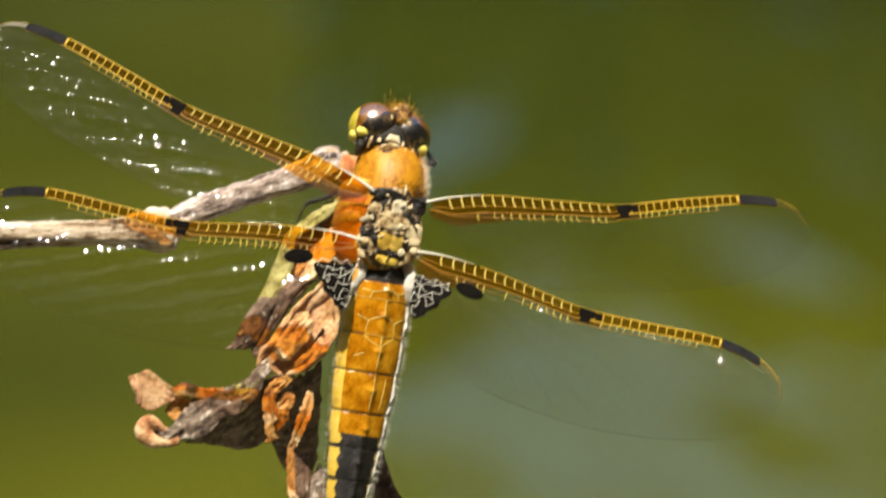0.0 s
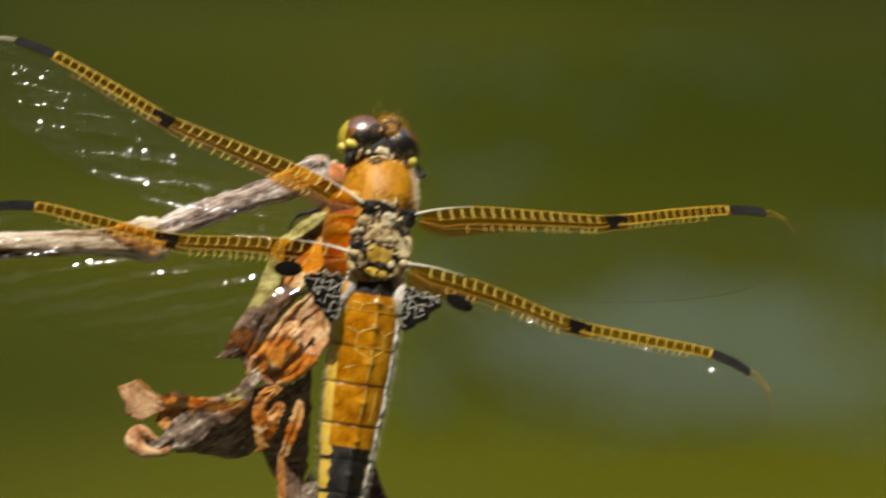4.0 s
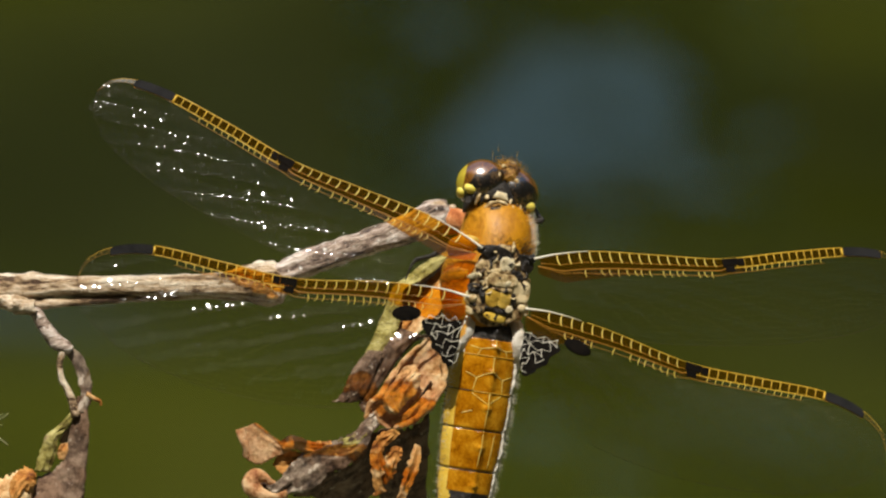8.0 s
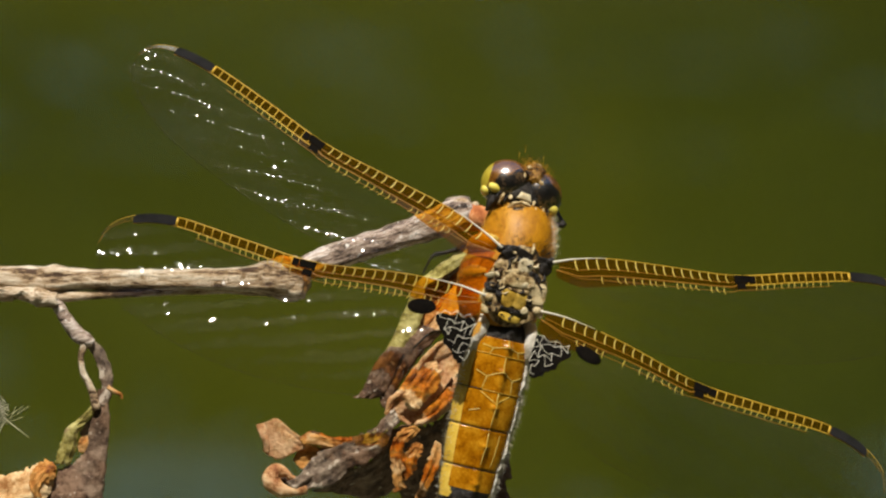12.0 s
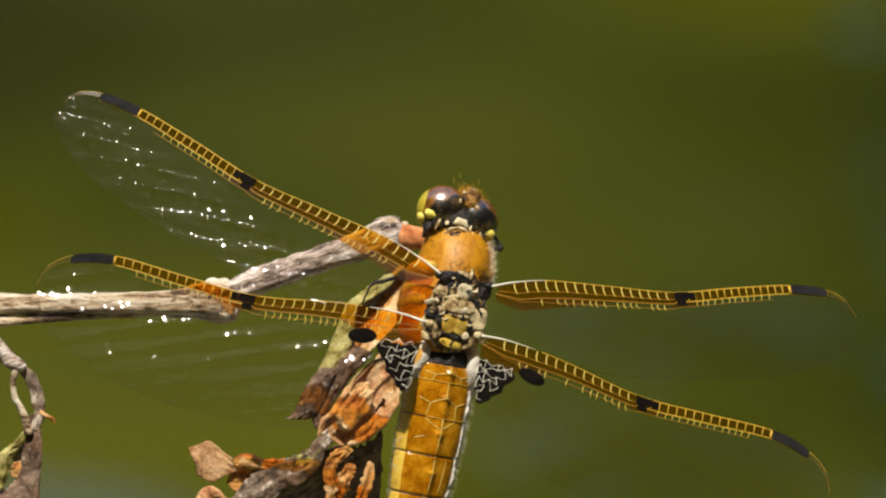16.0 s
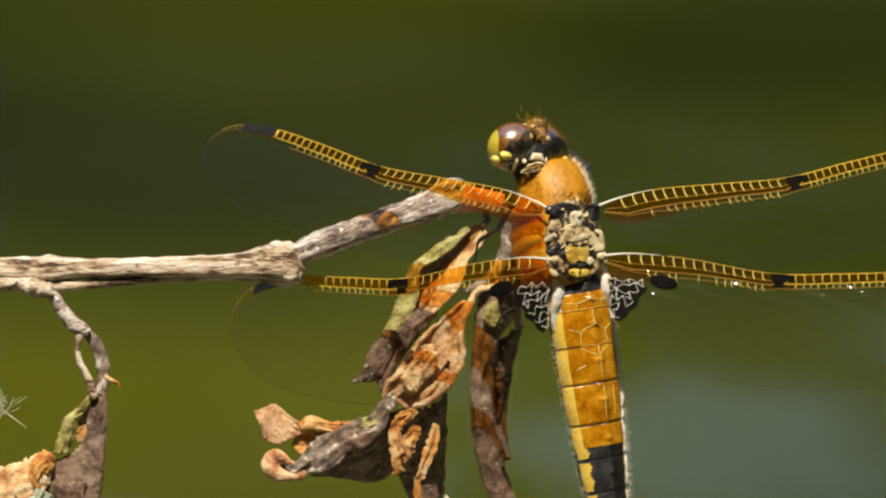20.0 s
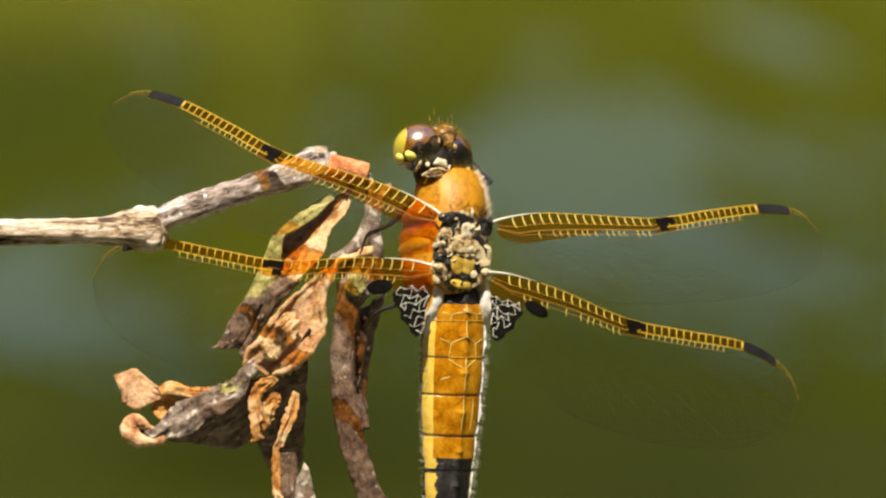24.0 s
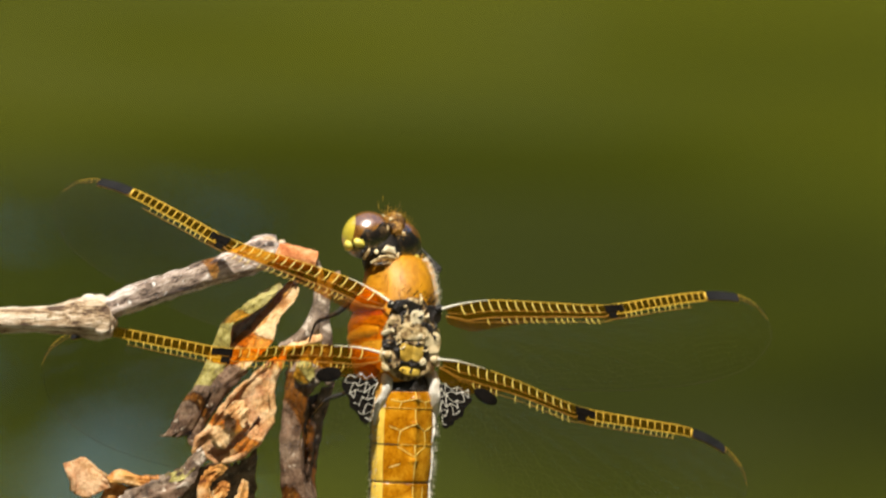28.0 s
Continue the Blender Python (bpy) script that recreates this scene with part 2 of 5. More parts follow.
def glide(pts, per=6):
    """Catmull-Rom points through a list of number tuples."""
    p = [np.array(q, float) for q in pts]
    p = [2 * p[0] - p[1]] + p + [2 * p[-1] - p[-2]]
    out = []
    for i in range(1, len(p) - 2):
        a, b, c, d = p[i - 1:i + 3]
        for k in range(per):
            t = k / per
            out.append(0.5 * (2 * b + (c - a) * t + (2 * a - 5 * b + 4 * c - d) * t * t + (3 * b - a - 3 * c + d) * t ** 3))
    return out + [p[-2]]


def wobble(v, scale, amount, seed):
    q = Vector(v) * scale + Vector((seed * 7.3, seed * 3.1, seed * 5.7))
    return noise.noise_vector(q) * amount


def rings(bm, loops, close=True, caps=True, mat=0):
    made = [[bm.verts.new(v) for v in lp] for lp in loops]
    k = len(loops[0])
    for a, b in zip(made, made[1:]):
        for i in range(k if close else k - 1):
            f = bm.faces.new((a[i], a[(i + 1) % k], b[(i + 1) % k], b[i]))
            f.material_index = mat
    if caps and close:
        bm.faces.new(made[0][::-1]).material_index = mat
        bm.faces.new(made[-1]).material_index = mat
    return made


def tube(bm, pts, sides=10, rough=0.0, scale=0.6, seed=0.0, flat=1.0, per=6, grooves=0.0, mat=0):
    """A bent, tapered rod through (x, y, z, radius); flat squeezes it along z."""
    line = glide(pts, per)
    loops = []
    for i, q in enumerate(line):
        c = Vector(q[:3])
        way = (Vector(line[min(i + 1, len(line) - 1)][:3]) - Vector(line[max(i - 1, 0)][:3])).normalized()
        side = way.cross(Vector((0, 0, 1)))
        side = side.normalized() if side.length > 0.05 else Vector((1, 0, 0))
        up = side.cross(way).normalized()
        lp = []
        for k in range(sides):
            a = 2 * math.pi * k / sides
            r = max(q[3], 0.01) * (1 + grooves * math.cos(a * 5 + seed))
            v = c + side * (r * math.cos(a)) + up * (r * flat * math.sin(a))
            if rough:
                v = v + wobble(v, scale, rough, seed) + wobble(v, scale * 3.1, rough * 0.4, seed + 2)
            lp.append(v)
        loops.append(lp)
    rings(bm, loops, mat=mat)
    return bm


def rod(bm, p, q, w, thick=None, mat=0):
    """A straight thin bar of square section from p to q."""
    p, q = Vector(p), Vector(q)
    way = (q - p).normalized()
    side = way.cross(Vector((0, 0, 1)))
    side = side.normalized() if side.length > 0.05 else Vector((1, 0, 0))
    up = side.cross(way)
    t = (thick or w) / 2
    rings(bm, [[e + side * (w / 2 * a) + up * (t * b) for a, b in ((-1, -1), (1, -1), (1, 1), (-1, 1))] for e in (p, q)], mat=mat)


def ball(bm, c, r, turn=None, seg=16, ring=10, rough=0.0, scale=0.6, seed=0.0, mat=0):
    m = Matrix.Translation(c) @ (turn.to_4x4() if turn else Matrix()) @ Matrix.Diagonal((*r, 1))
    got = bmesh.ops.create_uvsphere(bm, u_segments=seg, v_segments=ring, radius=1, matrix=m)
    for v in got["verts"]:
        if rough:
            v.co += wobble(v.co, scale, rough, seed)
        for f in v.link_faces:
            f.material_index = mat
    return got["verts"]


def slab(bm, x, y, z, rx, ry, turned, seed):
    """A low plate with a rounded rim and an uneven outline."""
    got = bmesh.ops.create_uvsphere(bm, u_segments=28, v_segments=14, radius=1)
    m = Matrix.Translation((x, y, z)) @ Matrix.Rotation(turned, 4, "Z")
    for v in got["verts"]:
        r = math.hypot(v.co.x, v.co.y)
        a = math.atan2(v.co.y, v.co.x)
        q = r ** 0.6 * (abs(math.cos(a)) ** 3 + abs(math.sin(a)) ** 3) ** (-1 / 3)
        c = Vector((q * math.cos(a) * rx, q * math.sin(a) * ry, v.co.z * 0.11))
        v.co = m @ (c + wobble(c, 1.1, 0.16, seed))


def crumple(v, seed, size):
    """Sharp ridges and pits, as in dry leaves."""
    q = Vector(v) * size + Vector((seed * 3.7, seed * 1.9, seed * 5.1))
    return 1 - 2 * abs(noise.noise(q)) ** 0.8


def sheet(bm, pts, across=16, per=10, rough=0.10, scale=0.3, seed=0.0, thick=0.09, ragged=0.22, crease=0.16, lip=0.18, mat=0):
    """A dry curled leaf strip along (x, y, z, half width, roll, curl): roll and curl in degrees, curl the half angle of its bow."""
    line = glide(pts, per)
    n = len(line)
    top = []
    for i, q in enumerate(line):
        c = Vector(q[:3])
        way = (Vector(line[min(i + 1, n - 1)][:3]) - Vector(line[max(i - 1, 0)][:3])).normalized()
        side = way.cross(Vector((0, 0, 1)))
        side = side.normalized() if side.length > 0.05 else Vector((1, 0, 0))
        up = side.cross(way).normalized()
        turn = Matrix.Rotation(radians(q[4]), 3, way)
        side, up = turn @ side, turn @ up
        bow = radians(q[5] * 0.85) if abs(q[5]) > 1 else radians(1)
        fit = bow / math.sin(min(abs(bow), 1.57)) if abs(bow) > 0.05 else 1.0
        fit = abs(fit) if abs(bow) < 1.57 else abs(bow)
        h = max(q[3], 0.05) * fit
        a, b = [], []
        for k in range(across + 1):
            s = 2 * k / across - 1
            edge = 1 + ragged * noise.noise(Vector((i * 0.16 * 10 / per, (s > 0) * 9 + seed * 3, seed))) * abs(s) ** 3
            r = h / bow
            v = c + side * (r * math.sin(s * bow) * edge) + up * (r * (math.cos(s * bow) - 1) + h * 0.3 * (bow / 1.5) ** 2)
            n0 = side * math.sin(s * bow) + up * math.cos(s * bow)
            along = Vector((i * 0.11 * 10 / per + seed, s * 1.9 * max(q[3], 0.4) ** 0.5, seed * 2.3))
            d = crease * min(1.0, q[3] * 0.8) * ((1 - 2.2 * abs(noise.noise(along)) ** 0.8) * 0.9 + crumple(v, seed + 3, 1.0) * 0.14)
            d += lip * min(1.2, q[3]) * abs(s) ** 4 * (0.6 + 1.6 * noise.noise(Vector((i * 0.35 * 10 / per + seed * 5, (s > 0) * 4.0, seed))))
            v = v + side * (0.16 * min(1.0, q[3]) * s * abs(s) ** 5 * noise.noise(Vector((i * 1.1 * 10 / per, (s > 0) * 7.0 + seed, 2.0))))
            v = v + n0 * d + wobble(v, scale, rough * 2, seed) + wobble(v, scale * 7, rough * 0.25, seed + 4)
            a.append(v)
            b.append(v - n0 * thick)
        top.append(a + b[::-1])
    rings(bm, top, mat=mat)
    return bm


def loft(bm, one, two, bulge=0.3, across=18, per=10, rough=0.05, thick=0.09, seed=0.0, wrinkle=0.09, tooth=0.05, mat=0):
    """A piece of dry leaf between two edges, bulging towards the viewer (bulge below 0: hollow) by that share of its half width."""
    la, lb = glide(one, per), glide(two, per)
    rows = []
    for i, (p, q) in enumerate(zip(la, lb)):
        a, b = Vector(p[:3]), Vector(q[:3])
        k, h = max(i - 1, 0), min(i + 1, len(la) - 1)
        way = Vector(la[h][:3]) + Vector(lb[h][:3]) - Vector(la[k][:3]) - Vector(lb[k][:3])
        wide = b - a
        n0 = way.cross(wide)
        n0 = n0.normalized() if n0.length > 1e-4 else Vector((0, 0, 1))
        n0 = -n0 if n0.z < 0 else n0
        front, behind = [], []
        for j in range(across + 1):
            s = j / across
            e = 2 * s - 1
            v = a + wide * (s + tooth * e * abs(e) ** 7 * noise.noise(Vector((i * 0.55, (e > 0) * 7 + seed, 2.0))))
            ridge = 1 - 2.2 * abs(noise.noise(Vector((i * 0.07 * 8 / per + seed, s * wide.length * 1.5, seed * 2.3)))) ** 0.8
            ridge += 0.5 - 1.1 * abs(noise.noise(Vector((i * 0.16 * 8 / per, s * wide.length * 3.4 + seed, seed * 1.3)))) ** 0.8
            v += n0 * (bulge * wide.length * 0.5 * (1 - e * e) ** 0.8 + wrinkle * ridge * min(1.0, wide.length) + wrinkle * 0.5 * crumple(v, seed, 1.4))
            v += wobble(v, 0.5, rough * 2, seed) + wobble(v, 2.6, rough * 0.9, seed + 4)
            front.append(v)
            behind.append(v - n0 * thick)
        rows.append(front + behind[::-1])
    rings(bm, rows, mat=mat)
    return bm


# ---- water and banks ----
def water():
    m, n, l, b = tree("pond_water")
    co, mp = n.new("ShaderNodeTexCoord"), n.new("ShaderNodeMapping")
    mp.inputs["Scale"].default_value = (0.62, 1.0, 1.0)
    l.new(co.outputs["Object"], mp.inputs[0])
    swell, ripple, tone_patch = (n.new("ShaderNodeTexNoise") for _ in range(3))
    for tx, s, d in ((swell, 7.5, 1.0), (ripple, 26.0, 1.0), (tone_patch, 3.0, 3.0)):
        tx.inputs["Scale"].default_value, tx.inputs["Detail"].default_value = s, d
        l.new(mp.outputs[0], tx.inputs["Vector"])
    add = n.new("ShaderNodeMath")
    add.operation = "MULTIPLY_ADD"
    l.new(ripple.outputs[0], add.inputs[0])
    add.inputs[1].default_value = 0.03
    l.new(swell.outputs[0], add.inputs[2])
    bp = n.new("ShaderNodeBump")
    bp.inputs["Strength"].default_value = 1.0
    bp.inputs["Distance"].default_value = 0.006
    l.new(add.outputs[0], bp.inputs["Height"])
    l.new(bp.outputs[0], b.inputs["Normal"])
    # murk colour; its dark and bright patches also stand in for bank reflections
    r = ramp(n, l, tone_patch.outputs[0], [(0.40, (0.0105, 0.0132, 0.0003)), (0.5, (0.0308, 0.0362, 0.0008)), (0.62, (0.065, 0.067, 0.0013))])
    l.new(r.outputs[0], b.inputs["Base Color"])
    b.inputs["Roughness"].default_value = 0.05
    b.inputs["IOR"].default_value = 1.8
    bm = bmesh.new()
    bmesh.ops.create_circle(bm, cap_ends=True, segments=96, radius=3000)
    me = bpy.data.meshes.new("water")
    bm.to_mesh(me)
    bm.free()
    me.materials.append(m)
    return tagged(new("water", me), "murky olive pond water with slow ripples", "water", kind="structure")


def calm_water():
    """Clear water over the murk: it mirrors by its gloss and lets the pond show through."""
    m, n, l, b = tree("calm_water")
    n.remove(b)
    co, ripple, bp = n.new("ShaderNodeTexCoord"), n.new("ShaderNodeTexNoise"), n.new("ShaderNodeBump")
    ripple.inputs["Scale"].default_value, ripple.inputs["Detail"].default_value = 45.0, 2.0
    l.new(co.outputs["Object"], ripple.inputs["Vector"])
    bp.inputs["Strength"].default_value = 1.0
    bp.inputs["Distance"].default_value = 0.002
    l.new(ripple.outputs[0], bp.inputs["Height"])
    gloss, clear, shine, mix = n.new("ShaderNodeFresnel"), n.new("ShaderNodeBsdfTransparent"), n.new("ShaderNodeBsdfGlossy"), n.new("ShaderNodeMixShader")
    # index above water's and a green gloss tint strengthen and colour the reflection
    gloss.inputs["IOR"].default_value = 2.2
    shine.inputs["Roughness"].default_value = 0.05
    shine.inputs["Color"].default_value = (0.86, 1.0, 0.80, 1)
    l.new(bp.outputs[0], shine.inputs["Normal"])
    l.new(bp.outputs[0], gloss.inputs["Normal"])
    l.new(gloss.outputs[0], mix.inputs[0])
    l.new(clear.outputs[0], mix.inputs[1])
    l.new(shine.outputs[0], mix.inputs[2])
    l.new(mix.outputs[0], n["Material Output"].inputs[0])
    return m


CALM = calm_water()


def swell(wide, deep, seed, label):
    """A low swell in pond water, its near face tilted to mirror sky to the camera, with a long back."""
    bm = bmesh.new()
    nx, ny = 48, 64
    rows = []
    for j in range(ny + 1):
        lp = []
        for i in range(nx + 1):
            a, u = -1.9 + 3.8 * i / nx, -2.2 + 9.2 * j / ny
            b = a + 0.5 * noise.noise(Vector((a * 0.9, u * 0.7, seed * 5.1)))
            v = u + 0.55 * noise.noise(Vector((a * 1.1 + 8, u * 0.6, seed * 3.3)))
            f = min(1.0, max(0.0, (v + 1.5) / 2.7))
            h = min(1.0, max(0.0, (6.4 - v) / 5.2))
            z = 0.23 * deep * math.exp(-(abs(b) / 1.05) ** 3) * f * f * (3 - 2 * f) * h * h * (3 - 2 * h)
            lp.append((a * wide, u * deep, z + 0.0004))
        rows.append(lp)
    rings(bm, rows, close=False, caps=False)
    me = bpy.data.meshes.new("water_swell")
    bm.to_mesh(me)
    bm.free()
    me.materials.append(CALM)
    me.shade_smooth()
    return tagged(new("water_swell", me), label, "water", kind="structure")


def banks():
    m, n, l, b = tree("wooded_bank")
    co = n.new("ShaderNodeTexCoord")
    tx = n.new("ShaderNodeTexNoise")
    tx.inputs["Scale"].default_value, tx.inputs["Detail"].default_value = 0.5, 6
    l.new(co.outputs["Object"], tx.inputs["Vector"])
    r = ramp(n, l, tx.outputs[0], [(0.3, (0.004, 0.007, 0.0003)), (0.5, (0.022, 0.028, 0.0008)), (0.7, (0.055, 0.055, 0.0015))])
    l.new(r.outputs[0], b.inputs["Base Color"])
    b.inputs["Roughness"].default_value = 0.9
    bm = bmesh.new()
    loops = []
    for k in range(9):
        h = k / 8
        lp = []
        for i in range(240):
            a = 2 * math.pi * i / 240
            q = Vector((math.cos(a) * 3, math.sin(a) * 3, 0))
            # heights behind and beside the camera are unseen, raised to block sky light
            top = 9.6 + 27.0 * min(1.0, max(0.0, 0.55 - 1.1 * math.sin(a))) + 0.5 * noise.noise(q * 1.3) + 0.7 * noise.noise(q * 4) + 0.8 * noise.noise(q * 11)
            rad = 15 + 3 * h + 0.7 * noise.noise(Vector((q.x * 5, q.y * 5, h * 4)))
            lp.append((rad * math.cos(a), rad * math.sin(a), top * h - 0.2))
        loops.append(lp)
    rings(bm, loops, caps=False)
    me = bpy.data.meshes.new("backdrop")
    bm.to_mesh(me)
    bm.free()
    me.materials.append(m)
    return tagged(new("backdrop", me), "olive green wooded banks round the pond, raised unseen behind to block skylight", "bank", kind="structure")


# added swells, tracked to fit the camera's view: half width, half length, seed, label; then seconds and place
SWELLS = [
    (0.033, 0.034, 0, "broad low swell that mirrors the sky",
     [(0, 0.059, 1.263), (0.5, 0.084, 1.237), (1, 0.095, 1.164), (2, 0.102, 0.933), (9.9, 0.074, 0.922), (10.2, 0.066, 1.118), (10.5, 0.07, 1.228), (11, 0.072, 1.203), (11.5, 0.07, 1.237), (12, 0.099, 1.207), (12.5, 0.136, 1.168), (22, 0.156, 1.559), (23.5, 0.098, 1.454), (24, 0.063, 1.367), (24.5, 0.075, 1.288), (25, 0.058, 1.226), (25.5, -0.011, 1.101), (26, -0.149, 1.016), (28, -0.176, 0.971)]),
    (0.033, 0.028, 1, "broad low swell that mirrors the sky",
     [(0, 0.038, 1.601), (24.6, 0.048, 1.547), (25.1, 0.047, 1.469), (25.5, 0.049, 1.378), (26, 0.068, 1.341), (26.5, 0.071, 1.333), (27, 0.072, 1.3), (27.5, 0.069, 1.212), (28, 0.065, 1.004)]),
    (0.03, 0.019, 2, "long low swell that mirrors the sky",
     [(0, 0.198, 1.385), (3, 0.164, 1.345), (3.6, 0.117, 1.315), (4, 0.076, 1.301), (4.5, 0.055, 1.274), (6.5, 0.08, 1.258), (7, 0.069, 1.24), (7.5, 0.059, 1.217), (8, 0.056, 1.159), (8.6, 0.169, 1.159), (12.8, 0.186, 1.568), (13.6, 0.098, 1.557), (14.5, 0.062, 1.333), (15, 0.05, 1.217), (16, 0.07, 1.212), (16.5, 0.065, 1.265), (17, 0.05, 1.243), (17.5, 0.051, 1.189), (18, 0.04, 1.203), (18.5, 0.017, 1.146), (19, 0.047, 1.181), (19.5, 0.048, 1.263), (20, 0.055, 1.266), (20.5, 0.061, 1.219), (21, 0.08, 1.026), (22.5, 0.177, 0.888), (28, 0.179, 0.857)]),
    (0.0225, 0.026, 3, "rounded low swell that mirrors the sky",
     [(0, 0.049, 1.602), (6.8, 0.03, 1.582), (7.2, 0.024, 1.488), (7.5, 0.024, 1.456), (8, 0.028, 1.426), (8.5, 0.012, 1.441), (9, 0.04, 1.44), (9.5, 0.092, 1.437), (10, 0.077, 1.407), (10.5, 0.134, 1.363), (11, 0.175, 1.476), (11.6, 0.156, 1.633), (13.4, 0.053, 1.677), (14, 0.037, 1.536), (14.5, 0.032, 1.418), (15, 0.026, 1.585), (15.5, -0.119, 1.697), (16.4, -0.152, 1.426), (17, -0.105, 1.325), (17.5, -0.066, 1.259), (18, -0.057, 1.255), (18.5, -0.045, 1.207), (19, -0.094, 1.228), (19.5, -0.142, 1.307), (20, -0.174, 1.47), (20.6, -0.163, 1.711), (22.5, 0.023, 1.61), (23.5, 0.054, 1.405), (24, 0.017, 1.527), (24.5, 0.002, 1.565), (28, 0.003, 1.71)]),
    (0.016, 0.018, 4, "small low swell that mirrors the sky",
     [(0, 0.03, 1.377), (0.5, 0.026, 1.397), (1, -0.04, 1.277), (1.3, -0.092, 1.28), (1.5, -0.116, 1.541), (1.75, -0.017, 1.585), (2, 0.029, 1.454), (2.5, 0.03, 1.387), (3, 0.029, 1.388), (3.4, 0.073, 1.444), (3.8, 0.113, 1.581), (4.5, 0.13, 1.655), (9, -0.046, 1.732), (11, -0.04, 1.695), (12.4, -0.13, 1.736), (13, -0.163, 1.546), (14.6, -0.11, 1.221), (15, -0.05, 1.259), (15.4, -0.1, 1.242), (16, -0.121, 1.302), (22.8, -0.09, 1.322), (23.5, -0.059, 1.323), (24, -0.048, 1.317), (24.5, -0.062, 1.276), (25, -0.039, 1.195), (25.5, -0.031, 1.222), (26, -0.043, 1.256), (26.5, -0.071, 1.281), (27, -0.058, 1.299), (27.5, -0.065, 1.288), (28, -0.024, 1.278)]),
    # made-up swell, added to dim the pond in the camera's view
    (0.09, 0.045, 5, "wide flat swell added to darken the pond in view",
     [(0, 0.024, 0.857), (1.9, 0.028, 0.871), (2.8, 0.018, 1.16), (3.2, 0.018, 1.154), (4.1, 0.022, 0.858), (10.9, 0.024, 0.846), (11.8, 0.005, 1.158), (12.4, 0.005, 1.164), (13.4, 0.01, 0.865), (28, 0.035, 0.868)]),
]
pond = water()
SWELL_TRACKS = [(swell(*q[:4]), q[4]) for q in SWELLS]
banks()


# ---- the dead sprig ----
def g(a, b, z, *rest):
    """A point on the sprig's grid, laid over the camera's view: squares taken as 0.05 mm, a to the right, b downwards,
    z towards the viewer, then widths on that grid and angles.
    """
    out = [(a - 516) / 20, (196 - b) / 20, z / 20]
    if rest:
        out.append(rest[0] / 20)
    return (*out, *rest[1:])


def sprig():
    root = tagged(new("dead_sprig"), "dead grey twig with curled brown dry leaves over water", "twig")
    root.matrix_world = SLOPE @ Matrix.Translation(KNOT)
    root_matrix = root.matrix_world
    bm = bmesh.new()
    tube(bm, [g(-9200, 9500, -4400, 60), g(-7600, 4000, -2000, 52), g(-4500, 900, -700, 42), g(-1500, 250, -120, 28), g(-500, 222, 0, 23), g(0, 213, 0, 21), g(90, 212, 0, 25), g(140, 211, 0, 20), g(250, 208, 0, 19),
              g(380, 206, 0, 21), g(450, 203, 0, 26), g(490, 200, 0, 35), g(520, 199, 0, 38), g(540, 198, 0, 24), g(548, 196, 0, 10)], 20, 0.16, 0.7, 1, per=8, grooves=0.10)
    stem = part("stem", bm, PALE_BARK, root)
    bm = bmesh.new()
    tube(bm, [g(70, 243, 8, 8), g(110, 242, 8, 9), g(170, 238, 4, 8), g(240, 231, 0, 8), g(330, 226, -4, 7), g(420, 222, -8, 6)], 10, 0.12, 1.0, 9)
    part("split_strand", bm, PALE_BARK, root, "strand of bark split off under the twig")
    bm = bmesh.new()
    tube(bm, [g(510, 195, 0, 20), g(545, 178, 0, 22), g(600, 155, 2, 23), g(660, 134, 4, 22), g(720, 113, 6, 23), g(775, 92, 8, 26), g(808, 78, 8, 31), g(826, 78, 8, 27), g(834, 79, 8, 12)], 20, 0.2, 1.0, 2, per=9, grooves=0.09)
    part("side_stem", bm, BARK, root, "grey cracked upper stretch of the twig")
    bm = bmesh.new()
    tube(bm, [g(812, 80, 8, 18), g(830, 82, 8, 24), g(860, 84, 8, 21), g(893, 90, 8, 18), g(900, 91, 8, 17)], 12, 0.10, 1.2, 3)
    part("broken_end", bm, WOOD, root, "freshly broken orange wood end")
    bm = bmesh.new()
    ball(bm, g(813, 60, 20), (0.75, 0.7, 0.6), rough=0.25, seed=4)
    ball(bm, g(838, 60, 12), (0.35, 0.35, 0.4), rough=0.15, seed=5)
    ball(bm, g(498, 172, 14), (0.7, 0.6, 0.6), rough=0.25, seed=6)
    ball(bm, g(520, 205, 24), (1.1, 1.3, 0.7), rough=0.5, scale=0.9, seed=8)
    ball(bm, g(534, 222, 14), (0.5, 0.7, 0.6), rough=0.3, scale=1.2, seed=9)
    part("bud_scar", bm, PALE_BARK, root)
    bm = bmesh.new()
    tube(bm, [g(-300, 262, 10, 9), g(-100, 250, 12, 10), g(30, 238, 14, 12), g(70, 244, 18, 16), g(100, 246, 14, 14)], 14, 0.4, 1.3, 7, per=8)
    part("leaf_scar", bm, PALE_BARK, root, "rough pale leaf scar under the twig")

    def leaf(name, strips, material, under, label="", crease=0.16, lip=0.18):
        bm = bmesh.new()
        for i, s in enumerate(strips):
            sheet(bm, [g(*q) for q in s], seed=(sum(map(ord, name)) % 17) + i * 1.7 + s[0][0] * 0.01, crease=crease, lip=lip)
        return part(name, bm, material, under, label)

    def piece(name, one, two, material, under, label="", bulge=0.3, wrinkle=0.1, tooth=0.08):
        bm = bmesh.new()
        loft(bm, [g(*q) for q in one], [g(*q) for q in two], bulge, seed=(sum(map(ord, name)) % 17) + one[0][0] * 0.013, wrinkle=wrinkle, tooth=tooth)
        return part(name, bm, material, under, label)

